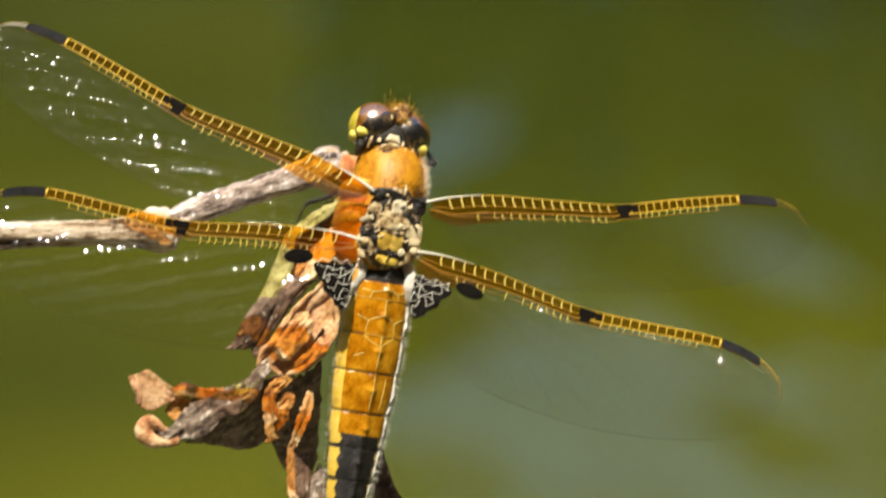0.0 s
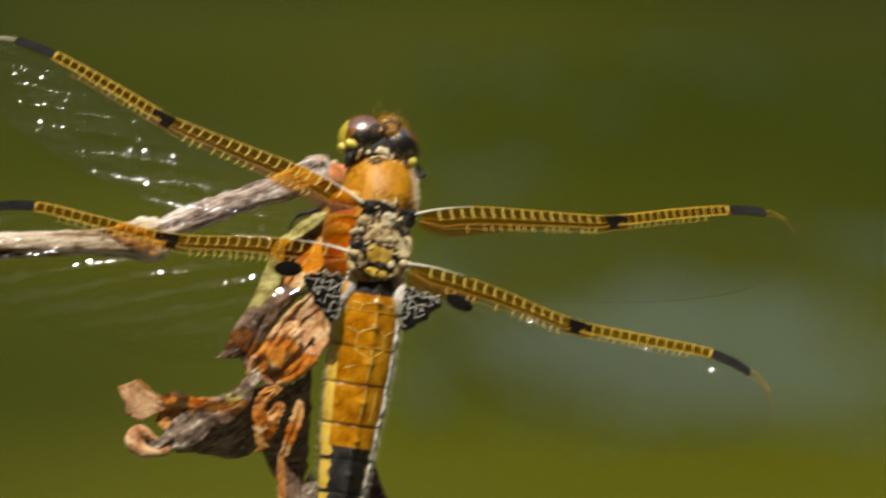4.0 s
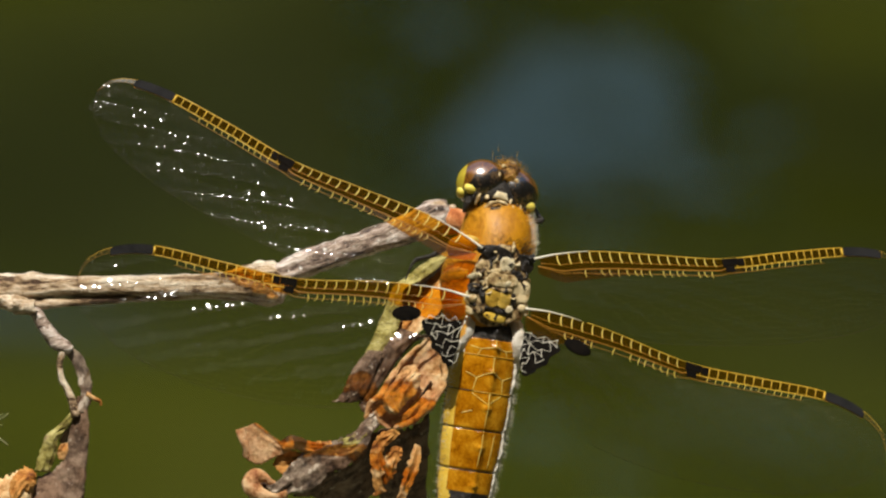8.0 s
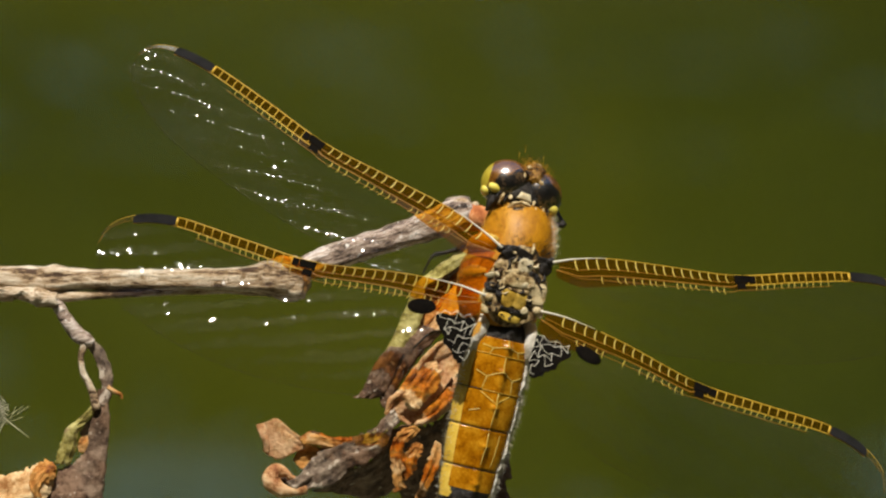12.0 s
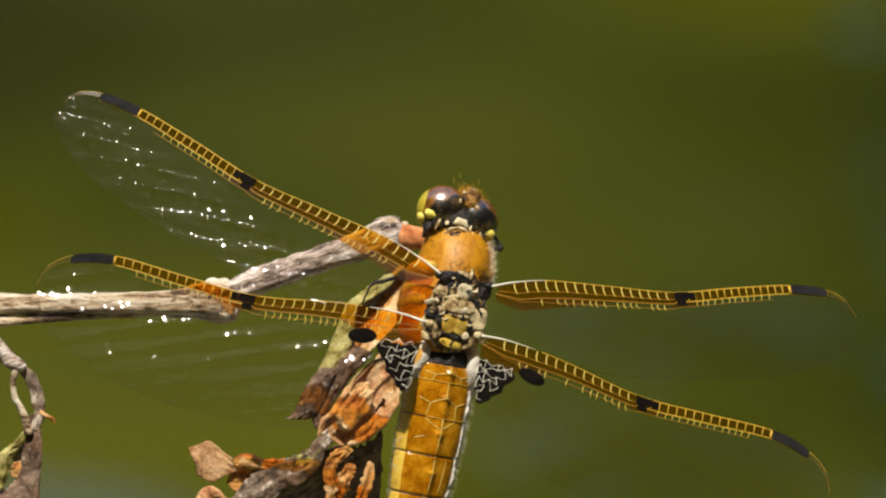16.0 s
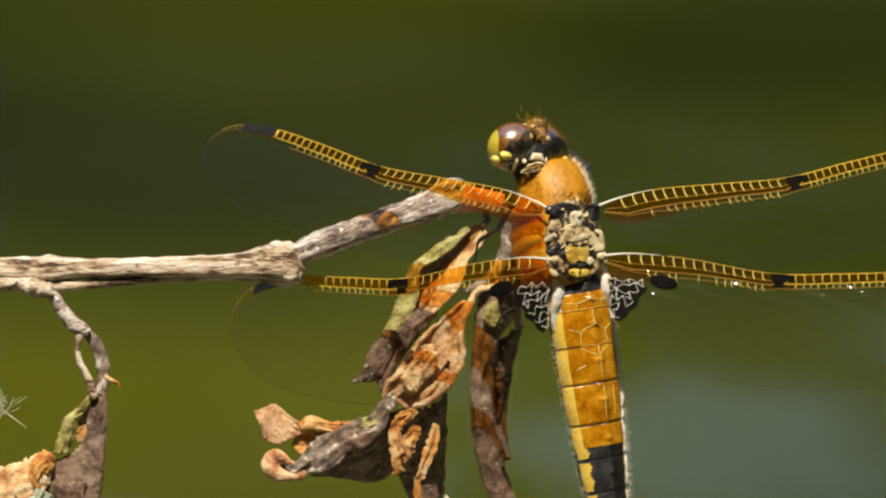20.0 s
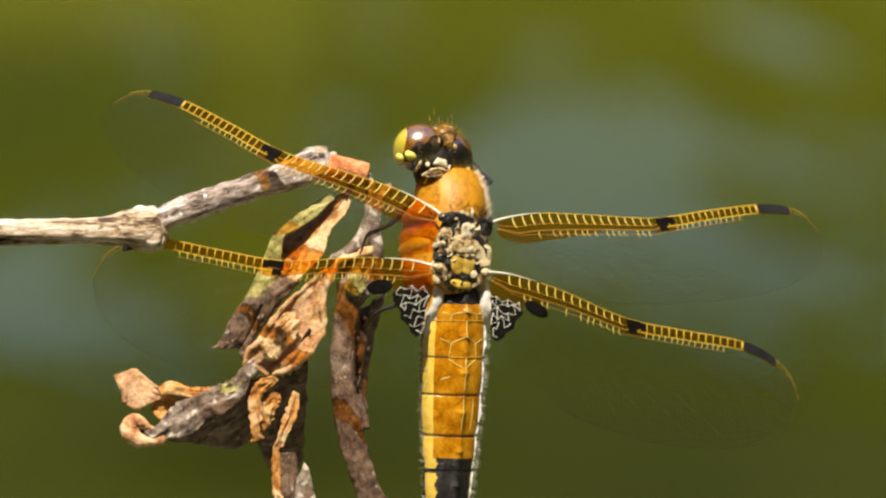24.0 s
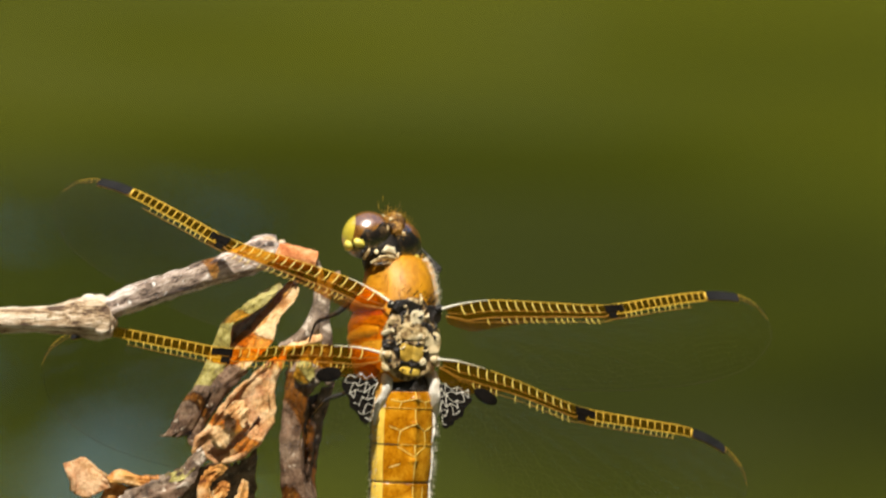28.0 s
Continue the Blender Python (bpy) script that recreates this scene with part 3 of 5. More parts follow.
    # the upper curled leaf
    up = piece("leaf", [(836, 129, 0), (800, 150, -8), (765, 179, -14), (738, 202, -16), (722, 238, -16), (702, 288, -16), (684, 324, -14), (668, 345, -10)],
               [(842, 138, 2), (816, 164, 2), (786, 188, 2), (756, 208, 2), (752, 238, 0), (748, 268, -2), (736, 298, -4), (714, 330, -6)], OLIVE, root, "curled dry leaf with an olive back", 0.22)
    # brown sheet fills the curl's shaded gap, standing in for its darkness
    piece("leaf_hollow", [(838, 138, 0), (812, 165, -2), (783, 189, -2), (753, 211, -3), (748, 240, -5), (744, 272, -6)], [(852, 130, -40), (828, 160, -60), (800, 196, -70), (775, 226, -80), (760, 258, -70), (752, 282, -50)], BROWN, up, "brown sheet in place of the leaf's shaded hollow", -0.05)
    piece("leaf_strip", [(852, 128, -10), (826, 158, -24), (796, 196, -30), (768, 222, -34), (750, 252, -32), (741, 288, -24)], [(862, 132, -2), (842, 162, -10), (812, 204, -14), (786, 236, -16), (766, 266, -14), (752, 290, -14)], ORANGE, up, "", 0.05)
    piece("leaf_lining", [(858, 124, -4), (838, 158, -12), (807, 200, -17), (780, 236, -18), (760, 266, -18), (748, 290, -16)], [(869, 140, 0), (864, 160, 4), (836, 196, 4), (826, 233, 6), (806, 256, 4), (778, 287, 0)], CREAM, up, "cream inside of the leaf", -0.06, 0.04, 0.1)
    piece("leaf_tip", [(690, 316, -10), (668, 345, -10), (655, 374, -8), (641, 400, -6), (630, 408, -6)], [(722, 318, 10), (710, 342, 8), (700, 372, 4), (684, 400, 2), (664, 409, 0)], BROWN, up, "grey-brown withered leaf tip", 0.3)
    piece("leaf_roll", [(752, 274, -6), (724, 302, -4), (705, 341, -4), (686, 384, -6), (678, 405, -6), (684, 424, -4)], [(784, 286, -10), (763, 312, -8), (735, 347, -8), (712, 382, -8), (700, 410, -6), (692, 427, -4)], BROWN, up, "dark rolled leaf edge", 0.55)
    # the large crumpled leaf
    mid = piece("leaf", [(832, 260, 2), (792, 298, 0), (754, 335, -2), (735, 365, -2), (720, 390, 2), (704, 407, 8), (688, 434, 8)], [(840, 272, 10), (828, 318, 10), (826, 358, 10), (820, 386, 8), (802, 412, 6), (770, 437, 4), (730, 452, 2)], PINK, root, "crumpled pinkish dry leaf", -0.22)
    for pts, m, name in ((((912, 228, 0, 9), (880, 236, 6, 8), (850, 252, 10, 8), (834, 280, 12, 9), (827, 320, 14, 8), (828, 358, 14, 9), (818, 390, 14, 9), (796, 416, 12, 10), (768, 440, 10, 9), (738, 452, 6, 6)), PINK, "leaf_rim"),
                         (((834, 262, 4, 5), (792, 297, 4, 5), (754, 334, 4, 6), (734, 365, 4, 6), (718, 392, 8, 8), (700, 412, 12, 9), (690, 436, 12, 7)), PINK, "leaf_rim")):
        bm = bmesh.new()
        tube(bm, [g(*q[:3], q[3] * 0.75) for q in pts], 10, 0.26, 0.9, 4, flat=0.7)
        part(name, bm, m, mid)
    piece("leaf_pocket", [(757, 344, 10), (736, 370, 14), (720, 394, 18), (718, 412, 18), (732, 426, 14)], [(776, 340, 8), (785, 360, 14), (776, 390, 20), (756, 412, 20), (744, 426, 14)], CREAM, mid, "", 0.18, 0.25, 0.2)
    # brown sheet set back in the gash so that it reads as shade
    piece("leaf_gash", [(806, 368, 12), (790, 388, 14), (768, 414, 12)], [(806, 382, -24), (794, 400, -30), (776, 421, -24)], BROWN, mid, "", 0.0)
    piece("leaf_fold", [(800, 382, 8), (782, 402, 12), (758, 424, 12), (735, 440, 8)], [(812, 392, 8), (796, 414, 8), (766, 436, 6), (738, 450, 4)], PINK, mid, "", 0.4)
    low = piece("leaf_blade", [(704, 424, 8), (684, 444, 10), (672, 458, 8), (640, 474, 4), (602, 486, 2), (562, 516, 2), (536, 548, 6), (516, 559, 8)], [(716, 448, 16), (702, 462, 18), (692, 492, 20), (662, 521, 20), (630, 537, 18), (594, 566, 14), (560, 572, 12), (532, 574, 10)],
                GREY, mid, "grey speckled leaf blade", 0.28, 0.2, 0.12)
    piece("leaf_fold", [(690, 448, 12), (668, 462, 12), (640, 475, 10)], [(694, 464, 22), (672, 484, 22), (646, 486, 16)], OLIVE, low, "", 0.12)
    # steep sheets fill the dark area under the blade, brown deepened for shade
    piece("leaf_underside", [(744, 448, 2), (704, 462, 12), (691, 494, 12), (660, 523, 12), (626, 540, 10), (590, 567, 8), (560, 572, 6)], [(742, 562, -190), (716, 560, -160), (690, 577, -150), (664, 584, -130), (634, 582, -110), (605, 575, -50), (570, 575, -6)], BROWN, mid, "underside of the leaf, brown deepened for shade", 0.0, 0.1, 0.03)
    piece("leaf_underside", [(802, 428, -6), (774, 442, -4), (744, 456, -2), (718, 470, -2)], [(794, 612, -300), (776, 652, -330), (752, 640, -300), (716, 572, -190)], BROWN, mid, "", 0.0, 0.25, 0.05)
    piece("leaf_lobe", [(471, 457, 2), (484, 452, 6), (498, 448, 8), (522, 465, 8), (542, 478, 8), (560, 476, 6)], [(474, 506, -6), (486, 514, -2), (502, 519, 2), (522, 510, 4), (540, 502, 2), (556, 496, 2)], PINK, mid, "pinkish cream upturned leaf lobe", 0.04, 0.06, 0.02)
    piece("leaf_edge", [(461, 461, 4), (466, 476, 6), (474, 492, 4), (476, 508, 0)], [(474, 457, 6), (480, 474, 8), (484, 492, 8), (484, 510, 2)], PINK, mid, "", 0.4)
    piece("leaf_neck", [(538, 480, 4), (556, 468, 6), (572, 469, 8), (596, 477, 8), (630, 476, 4)], [(548, 496, 4), (562, 492, 10), (578, 495, 10), (602, 498, 8), (634, 492, 4)], ORANGE, mid, "", 0.4, 0.12)
    piece("leaf_pocket", [(542, 490, 4), (580, 496, 4), (604, 498, 4)], [(528, 520, -8), (544, 535, -6), (564, 528, -2)], ORANGE, mid, "", -0.2)
    bm = bmesh.new()
    tube(bm, [g(556, 572, 10, 7), g(528, 576, 12, 9), g(502, 570, 14, 13), g(489, 556, 14, 15), g(496, 543, 14, 13), g(514, 544, 12, 8), g(530, 554, 10, 7), g(548, 564, 8, 7)], 12, 0.25, 0.8, 3, flat=0.7)
    part("leaf_curl", bm, PINK, mid, "pinkish curled leaf end")
    # brown ball plugs the curl's hole to stand in for its shade
    bm = bmesh.new()
    ball(bm, g(508, 556, -14), (0.75, 0.6, 0.4), rough=0.1)
    part("curl_shade", bm, BROWN, mid)
    piece("leaf_strip", [(738, 454, 12), (712, 470, 16), (702, 500, 16), (704, 540, 14), (708, 574, 10)], [(752, 462, 10), (724, 488, 18), (726, 512, 18), (722, 545, 16), (730, 566, 10)], ORANGE, mid, "", 0.12, 0.22, 0.3)
    piece("leaf_strip", [(742, 484, 4), (724, 504, 4), (718, 534, 2), (722, 552, 0)], [(757, 488, 2), (752, 505, 6), (744, 530, 4), (730, 552, 0)], ORANGE, mid, "", 0.1, 0.22, 0.3)
    piece("leaf_strip", [(778, 479, 8), (766, 510, 12), (753, 550, 12), (745, 590, 10)], [(790, 485, 6), (788, 515, 8), (776, 545, 8), (764, 578, 8)], CREAM, mid, "", 0.12, 0.2, 0.3)
    piece("leaf_strip", [(752, 590, 4), (750, 640, 4), (756, 690, 4), (768, 720, 2)], [(786, 588, -6), (790, 640, -4), (784, 690, 0), (780, 722, 0)], BROWN, mid, "", 0.4, 0.1)
    piece("leaf_strip", [(745, 578, 10), (744, 620, 10), (747, 668, 10)], [(756, 586, 10), (759, 622, 10), (760, 662, 10)], ORANGE, mid, "", 0.15, 0.2, 0.3)
    piece("leaf_strip", [(748, 655, 10), (752, 690, 12), (755, 726, 10), (756, 752, 6)], [(766, 668, 10), (774, 700, 12), (786, 730, 10), (770, 746, 6)], CREAM, mid, "", 0.15, 0.2, 0.2)
    piece("leaf_strip", [(800, 604, -4), (784, 650, 0), (788, 682, 2), (784, 722, 4), (752, 752, 6)], [(808, 614, -4), (818, 654, -2), (823, 680, -2), (806, 709, 0), (768, 757, 4)], GREY, mid, "", 0.2, 0.08)
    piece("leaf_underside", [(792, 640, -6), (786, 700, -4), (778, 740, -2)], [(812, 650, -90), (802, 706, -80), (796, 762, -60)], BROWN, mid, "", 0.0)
    bm = bmesh.new()
    tube(bm, [g(764, 752, 8, 7), g(744, 757, 10, 10), g(735, 768, 10, 11), g(742, 778, 6, 7)], 10, 0.08, 1, 3)
    part("leaf_knob", bm, GREY, mid)
    piece("leaf_cup", [(764, 760, 4), (756, 782, 6), (750, 796, 4)], [(793, 757, 0), (786, 780, 6), (772, 796, 4)], CREAM, mid, "", 0.25)
    piece("leaf_cup", [(752, 776, -6), (748, 790, -6), (756, 804, -4)], [(797, 766, -40), (792, 790, -40), (776, 804, -20)], BROWN, mid, "", 0.0)
    piece("leaf_cup", [(757, 794, 0), (755, 808, 2), (760, 817, 2)], [(779, 794, 0), (776, 808, 2), (770, 817, 2)], ORANGE, mid, "", 0.3)
    # the long hanging rolled leaf
    pod = piece("rolled_leaf", [(870, 240, -10), (852, 288, -16), (847, 340, -18), (843, 400, -20), (844, 450, -20), (848, 500, -20), (858, 560, -22), (880, 622, -24), (904, 690, -26), (921, 740, -26), (936, 776, -22), (970, 802, -18), (1000, 829, -14), (1024, 838, -10)],
                [(922, 236, -10), (918, 288, -16), (890, 336, -14), (880, 400, -12), (881, 450, -12), (889, 492, -16), (902, 545, -20), (918, 595, -22), (940, 652, -24), (966, 692, -26), (985, 722, -26), (997, 758, -24), (1004, 800, -18), (1030, 835, -10)],
                BROWN, root, "long rolled brown leaf hanging down", 0.42, 0.13, 0.07)
    piece("leaf_tip", [(914, 738, -12), (926, 762, -12), (944, 784, -10), (974, 806, -8), (1004, 832, -6), (1024, 842, -6)], [(990, 726, -12), (1002, 752, -12), (1010, 780, -10), (1014, 806, -8), (1022, 828, -6), (1032, 838, -6)], BROWN, pod, "flat grey-brown leaf tip", 0.12, 0.08, 0.06)
    piece("leaf_crease", [(912, 312, -30), (896, 366, -34), (889, 428, -34), (892, 490, -32), (903, 545, -30)], [(930, 300, -130), (916, 352, -140), (905, 420, -130), (902, 490, -100), (910, 545, -70)], BROWN, pod, "", 0.2, 0.2, 0.3)
    # brown sheet set deep in the roll, put there for its shade
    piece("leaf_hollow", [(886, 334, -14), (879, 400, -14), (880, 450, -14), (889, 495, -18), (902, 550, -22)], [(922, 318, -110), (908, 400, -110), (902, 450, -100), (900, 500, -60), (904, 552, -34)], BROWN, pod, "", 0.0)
    bm = bmesh.new()
    sheet(bm, [g(*q) for q in ((892, 238, -8, 14, 0, 50), (887, 262, -4, 26, 0, 55), (882, 296, -6, 26, 0, 55), (872, 330, -10, 12, 0, 50))], seed=5.2)
    part("leaf_shoulder", bm, GREY, pod, "grey shoulder of the rolled leaf")
    piece("leaf_patch", [(878, 264, 8), (868, 282, 8), (866, 296, 6), (874, 308, 4)], [(890, 262, 8), (900, 278, 8), (902, 292, 6), (890, 308, 4)], OLIVE, pod, "olive patch on the leaf", 0.2)
    bm = bmesh.new()
    tube(bm, [g(943, 116, -4, 10), g(932, 120, -4, 9), g(920, 145, -4, 9), g(916, 190, -4, 9), g(920, 225, -4, 12), g(924, 270, -4, 9), g(926, 310, -6, 6)], 9, 0.06, 1, 3)
    part("leaf_stalk", bm, GREY, pod)
    bm = bmesh.new()
    tube(bm, [g(897, 92, -2, 8), g(905, 120, -6, 9), g(905, 165, -8, 11), g(895, 205, -8, 16), g(872, 232, -6, 13), g(845, 243, -2, 9), g(838, 240, 0, 7)], 10, 0.1, 1, 4)
    part("leaf_stalk", bm, GREY, pod)
    bm = bmesh.new()
    tube(bm, [g(862, 132, 0, 5), g(872, 118, 0, 6), g(866, 108, 2, 5)], 8, 0.05, 1, 5)
    part("leaf_stalk", bm, BROWN, up)
    # the cluster further along the twig
    bm = bmesh.new()
    tube(bm, [g(95, 240, 6, 12), g(115, 275, 8, 12), g(140, 308, 10, 13), g(158, 318, 10, 12), g(168, 322, 10, 6)], 10, 0.1, 1, 6)
    stalk = part("hanging_stalk", bm, BARK, root)
    bm = bmesh.new()
    tube(bm, [g(155, 318, 10, 8), g(148, 345, 12, 6), g(153, 375, 12, 6), g(168, 405, 12, 7), g(178, 440, 10, 9)], 9, 0.1, 1, 7)
    part("fork", bm, PALE_BARK, stalk)
    leaf("fork", [[(163, 322, 4, 7, 0, 40), (180, 345, 4, 11, 0, 40), (191, 375, 4, 11, 0, 50), (195, 402, 6, 10, 0, 60), (188, 435, 8, 10, 0, 60)]], GREY, stalk)
    bm = bmesh.new()
    tube(bm, [g(196, 400, 6, 5), g(210, 408, 8, 4), g(220, 412, 8, 3), g(222, 420, 8, 2)], 7, 0.04, 1, 8)
    part("tendril", bm, ORANGE, stalk)
    far = piece("leaf", [(178, 405, 4), (177, 430, 2), (167, 464, 0), (160, 509, -4), (140, 533, -6), (112, 553, -8), (90, 591, -10), (106, 633, -4), (107, 678, -4), (98, 706, -4)],
                [(197, 405, 4), (199, 430, 2), (202, 484, 0), (196, 553, -6), (192, 598, -8), (188, 653, -8), (182, 676, -8), (178, 690, -8), (174, 700, -8), (168, 720, -8)], BROWN, root, "long brown speckled dry leaf", 0.3, 0.14)
    piece("leaf_facet", [(108, 590, 14), (112, 618, 16), (118, 650, 16), (126, 690, 10)], [(168, 585, 14), (160, 616, 18), (150, 650, 16), (136, 692, 10)], BROWN, far, "", 0.1, 0.1, 0.1)
    piece("leaf_roll", [(112, 672, 0), (98, 712, -2), (86, 766, -2), (76, 830, -4), (66, 896, -6), (58, 950, -8), (52, 1040, -10)], [(124, 676, 4), (122, 716, 2), (118, 768, 0), (110, 832, -2), (98, 898, -4), (86, 950, -6), (80, 1040, -8)], BROWN, far, "", 0.55, 0.1)
    piece("leaf_roll", [(124, 680, 2), (127, 716, 2), (125, 768, 0), (118, 832, -2), (108, 898, -4), (98, 950, -6), (92, 1040, -8)], [(178, 672, 0), (170, 716, -2), (162, 768, -4), (153, 832, -6), (146, 898, -8), (139, 950, -10), (134, 1040, -12)], BROWN, far, "", 0.5, 0.1)
    # brown strip stands in for the shade between the two rolls
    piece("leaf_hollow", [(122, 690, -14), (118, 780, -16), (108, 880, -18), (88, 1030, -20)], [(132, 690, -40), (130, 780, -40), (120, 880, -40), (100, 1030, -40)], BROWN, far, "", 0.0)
    piece("leaf_edge", [(174, 426, 6), (147, 455, 8), (124, 477, 8), (114, 505, 4), (106, 537, 0)], [(177, 442, 4), (160, 463, 6), (149, 481, 6), (142, 510, 2), (132, 540, -2)], OLIVE, far, "olive leaf edge", 0.4, 0.14, 0.1)
    # small brown sheet for the shade behind the olive edge
    piece("leaf_hollow", [(172, 448, 4), (158, 466, 4), (149, 484, 4)], [(178, 462, -40), (168, 484, -50), (160, 500, -40)], BROWN, far, "", 0.0)
    piece("leaf_edge", [(150, 490, 0), (146, 504, 0), (148, 516, -2)], [(164, 486, -2), (164, 502, 0), (158, 516, -2)], ORANGE, far, "", 0.2, 0.15)
    piece("leaf_lobe", [(104, 546, 0), (86, 535, 4), (64, 545, 2), (30, 556, 0), (-30, 566, 0), (-80, 580, 0)], [(104, 578, 0), (92, 604, 4), (66, 638, 0), (30, 642, 0), (-30, 650, -4), (-80, 640, -4)], CREAM, far, "cream and orange leaf lobe", 0.2, 0.14)
    piece("leaf_edge", [(106, 540, 4), (88, 533, 8), (72, 546, 8), (62, 570, 8), (72, 600, 6)], [(108, 562, 6), (98, 572, 10), (88, 586, 10), (84, 600, 10), (88, 610, 6)], ORANGE, far, "orange leaf edge", 0.3, 0.2, 0.15)
    leaf("leaf_blade", [[(85, 605, -2, 18, 0, 60), (58, 670, 0, 36, 0, 55), (38, 740, 2, 40, 0, 55), (22, 820, 2, 46, 0, 55), (0, 900, 0, 46, 0, 50), (-10, 980, -4, 26, 0, 50)]], OLIVE, far, "olive mottled leaf blade", 0.3, 0.3)
    piece("leaf_fold", [(76, 598, 18), (50, 640, 22), (36, 690, 22), (30, 745, 18), (34, 790, 12)], [(104, 612, 10), (100, 650, 14), (90, 690, 16), (80, 730, 14), (60, 790, 8)], MINT, far, "pale mildewed leaf fold", 0.35, 0.25, 0.2)
    leaf("leaf_blade", [[(30, 770, 8, 12, 0, 60), (25, 840, 10, 20, 0, 60), (20, 920, 10, 22, 0, 60), (15, 1000, 6, 12, 0, 60)]], BROWN, far)
    # steep sheet for the flap's shaded side, its shade partly in the brown
    piece("leaf_flap", [(180, 664, -10), (196, 700, -12), (212, 722, -12), (226, 746, -10), (262, 800, -8), (312, 846, -8)], [(172, 720, -120), (180, 752, -150), (194, 782, -180), (216, 840, -230), (246, 880, -240), (284, 888, -160)], BROWN, far, "underside of a hanging leaf, brown deepened for shade", 0.0, 0.15)
    piece("leaf_edge", [(224, 742, -4), (246, 760, 0), (270, 779, 2), (292, 803, 2), (312, 828, 2), (326, 832, 2)], [(218, 764, -2), (236, 792, 4), (255, 814, 4), (266, 842, 4), (296, 850, 4), (322, 850, 2)], OLIVE, far, "olive leaf edge", 0.3, 0.2, 0.12)
    bm = bmesh.new()
    tube(bm, [g(306, 838, 2, 12), g(328, 838, 4, 11), g(346, 834, 4, 9), g(360, 836, 4, 9), g(363, 846, 4, 10), g(352, 853, 4, 10), g(336, 848, 4, 9), g(322, 846, 2, 8)], 10, 0.2, 1, 4, flat=0.8)
    part("leaf_curl", bm, PINK, far, "pinkish curled leaf end")
    piece("leaf_edge", [(246, 878, -20), (252, 890, -18), (254, 900, -18)], [(262, 876, -22), (266, 888, -18), (262, 900, -18)], ORANGE, far, "", 0.2)
    # a wisp of pale down caught on the leaves
    bm = bmesh.new()
    rnd = random.Random(5)
    for i in range(60):
        a, r = rnd.gauss(2.2, 0.8), rnd.uniform(0.5, 2.4)
        p = Vector(g(12 + rnd.uniform(-12, 12), 452 + rnd.uniform(-10, 25), -10))
        rod(bm, p, p + Vector((math.cos(a) * r, math.sin(a) * r * 0.8, rnd.uniform(-1, 1))), 0.02)
    rod(bm, g(15, 460, -10), g(58, 492, -8), 0.07)
    rod(bm, g(12, 470, -10), g(-60, 640, -8), 0.05)
    part("down_tuft", bm, VEIN_PALE, far, "wisp of pale plant down")
    return root


sprig()


# ---- the dragonfly ----
# film cell slopes are tuned for sun glints in the camera's view
FORE = dict(lead=[(0, 0), (2.5, 0.35), (6, 0.45), (12, -0.15), (18.3, -0.72), (24.5, -0.3), (30.3, 0), (34, -0.35), (36, -1.4), (36.6, -3)],
            trail=[(36.6, -3), (35.5, -5.5), (31, -8), (24, -9.2), (15, -9.3), (7, -8.2), (2.5, -5), (0.3, -1.6)],
            node=18.3, mark=(30.3, 34.0), wide=1.65, base=(12.5, 1.15), glint_line=(9.6, 0.17), glint_slope=-0.155, glint_pitch=0.0, stray=0.06, dome=0.034)
HIND = dict(lead=[(0, 0), (3, 0.3), (8, 0.05), (15.5, -0.88), (22, -0.5), (28.6, 0), (32.4, -0.7), (34.5, -2.2), (35, -4)],
            trail=[(35, -4), (33, -7.5), (27, -10.5), (18, -12), (9, -11.5), (4, -9.5), (1.2, -6.5), (0.2, -2)],
            node=15.5, mark=(28.6, 32.4), wide=1.5, base=(7.5, 1.5), glint_line=(4.6, 0.0), glint_slope=0.11, glint_pitch=-0.15, stray=0.008, dome=0.012)


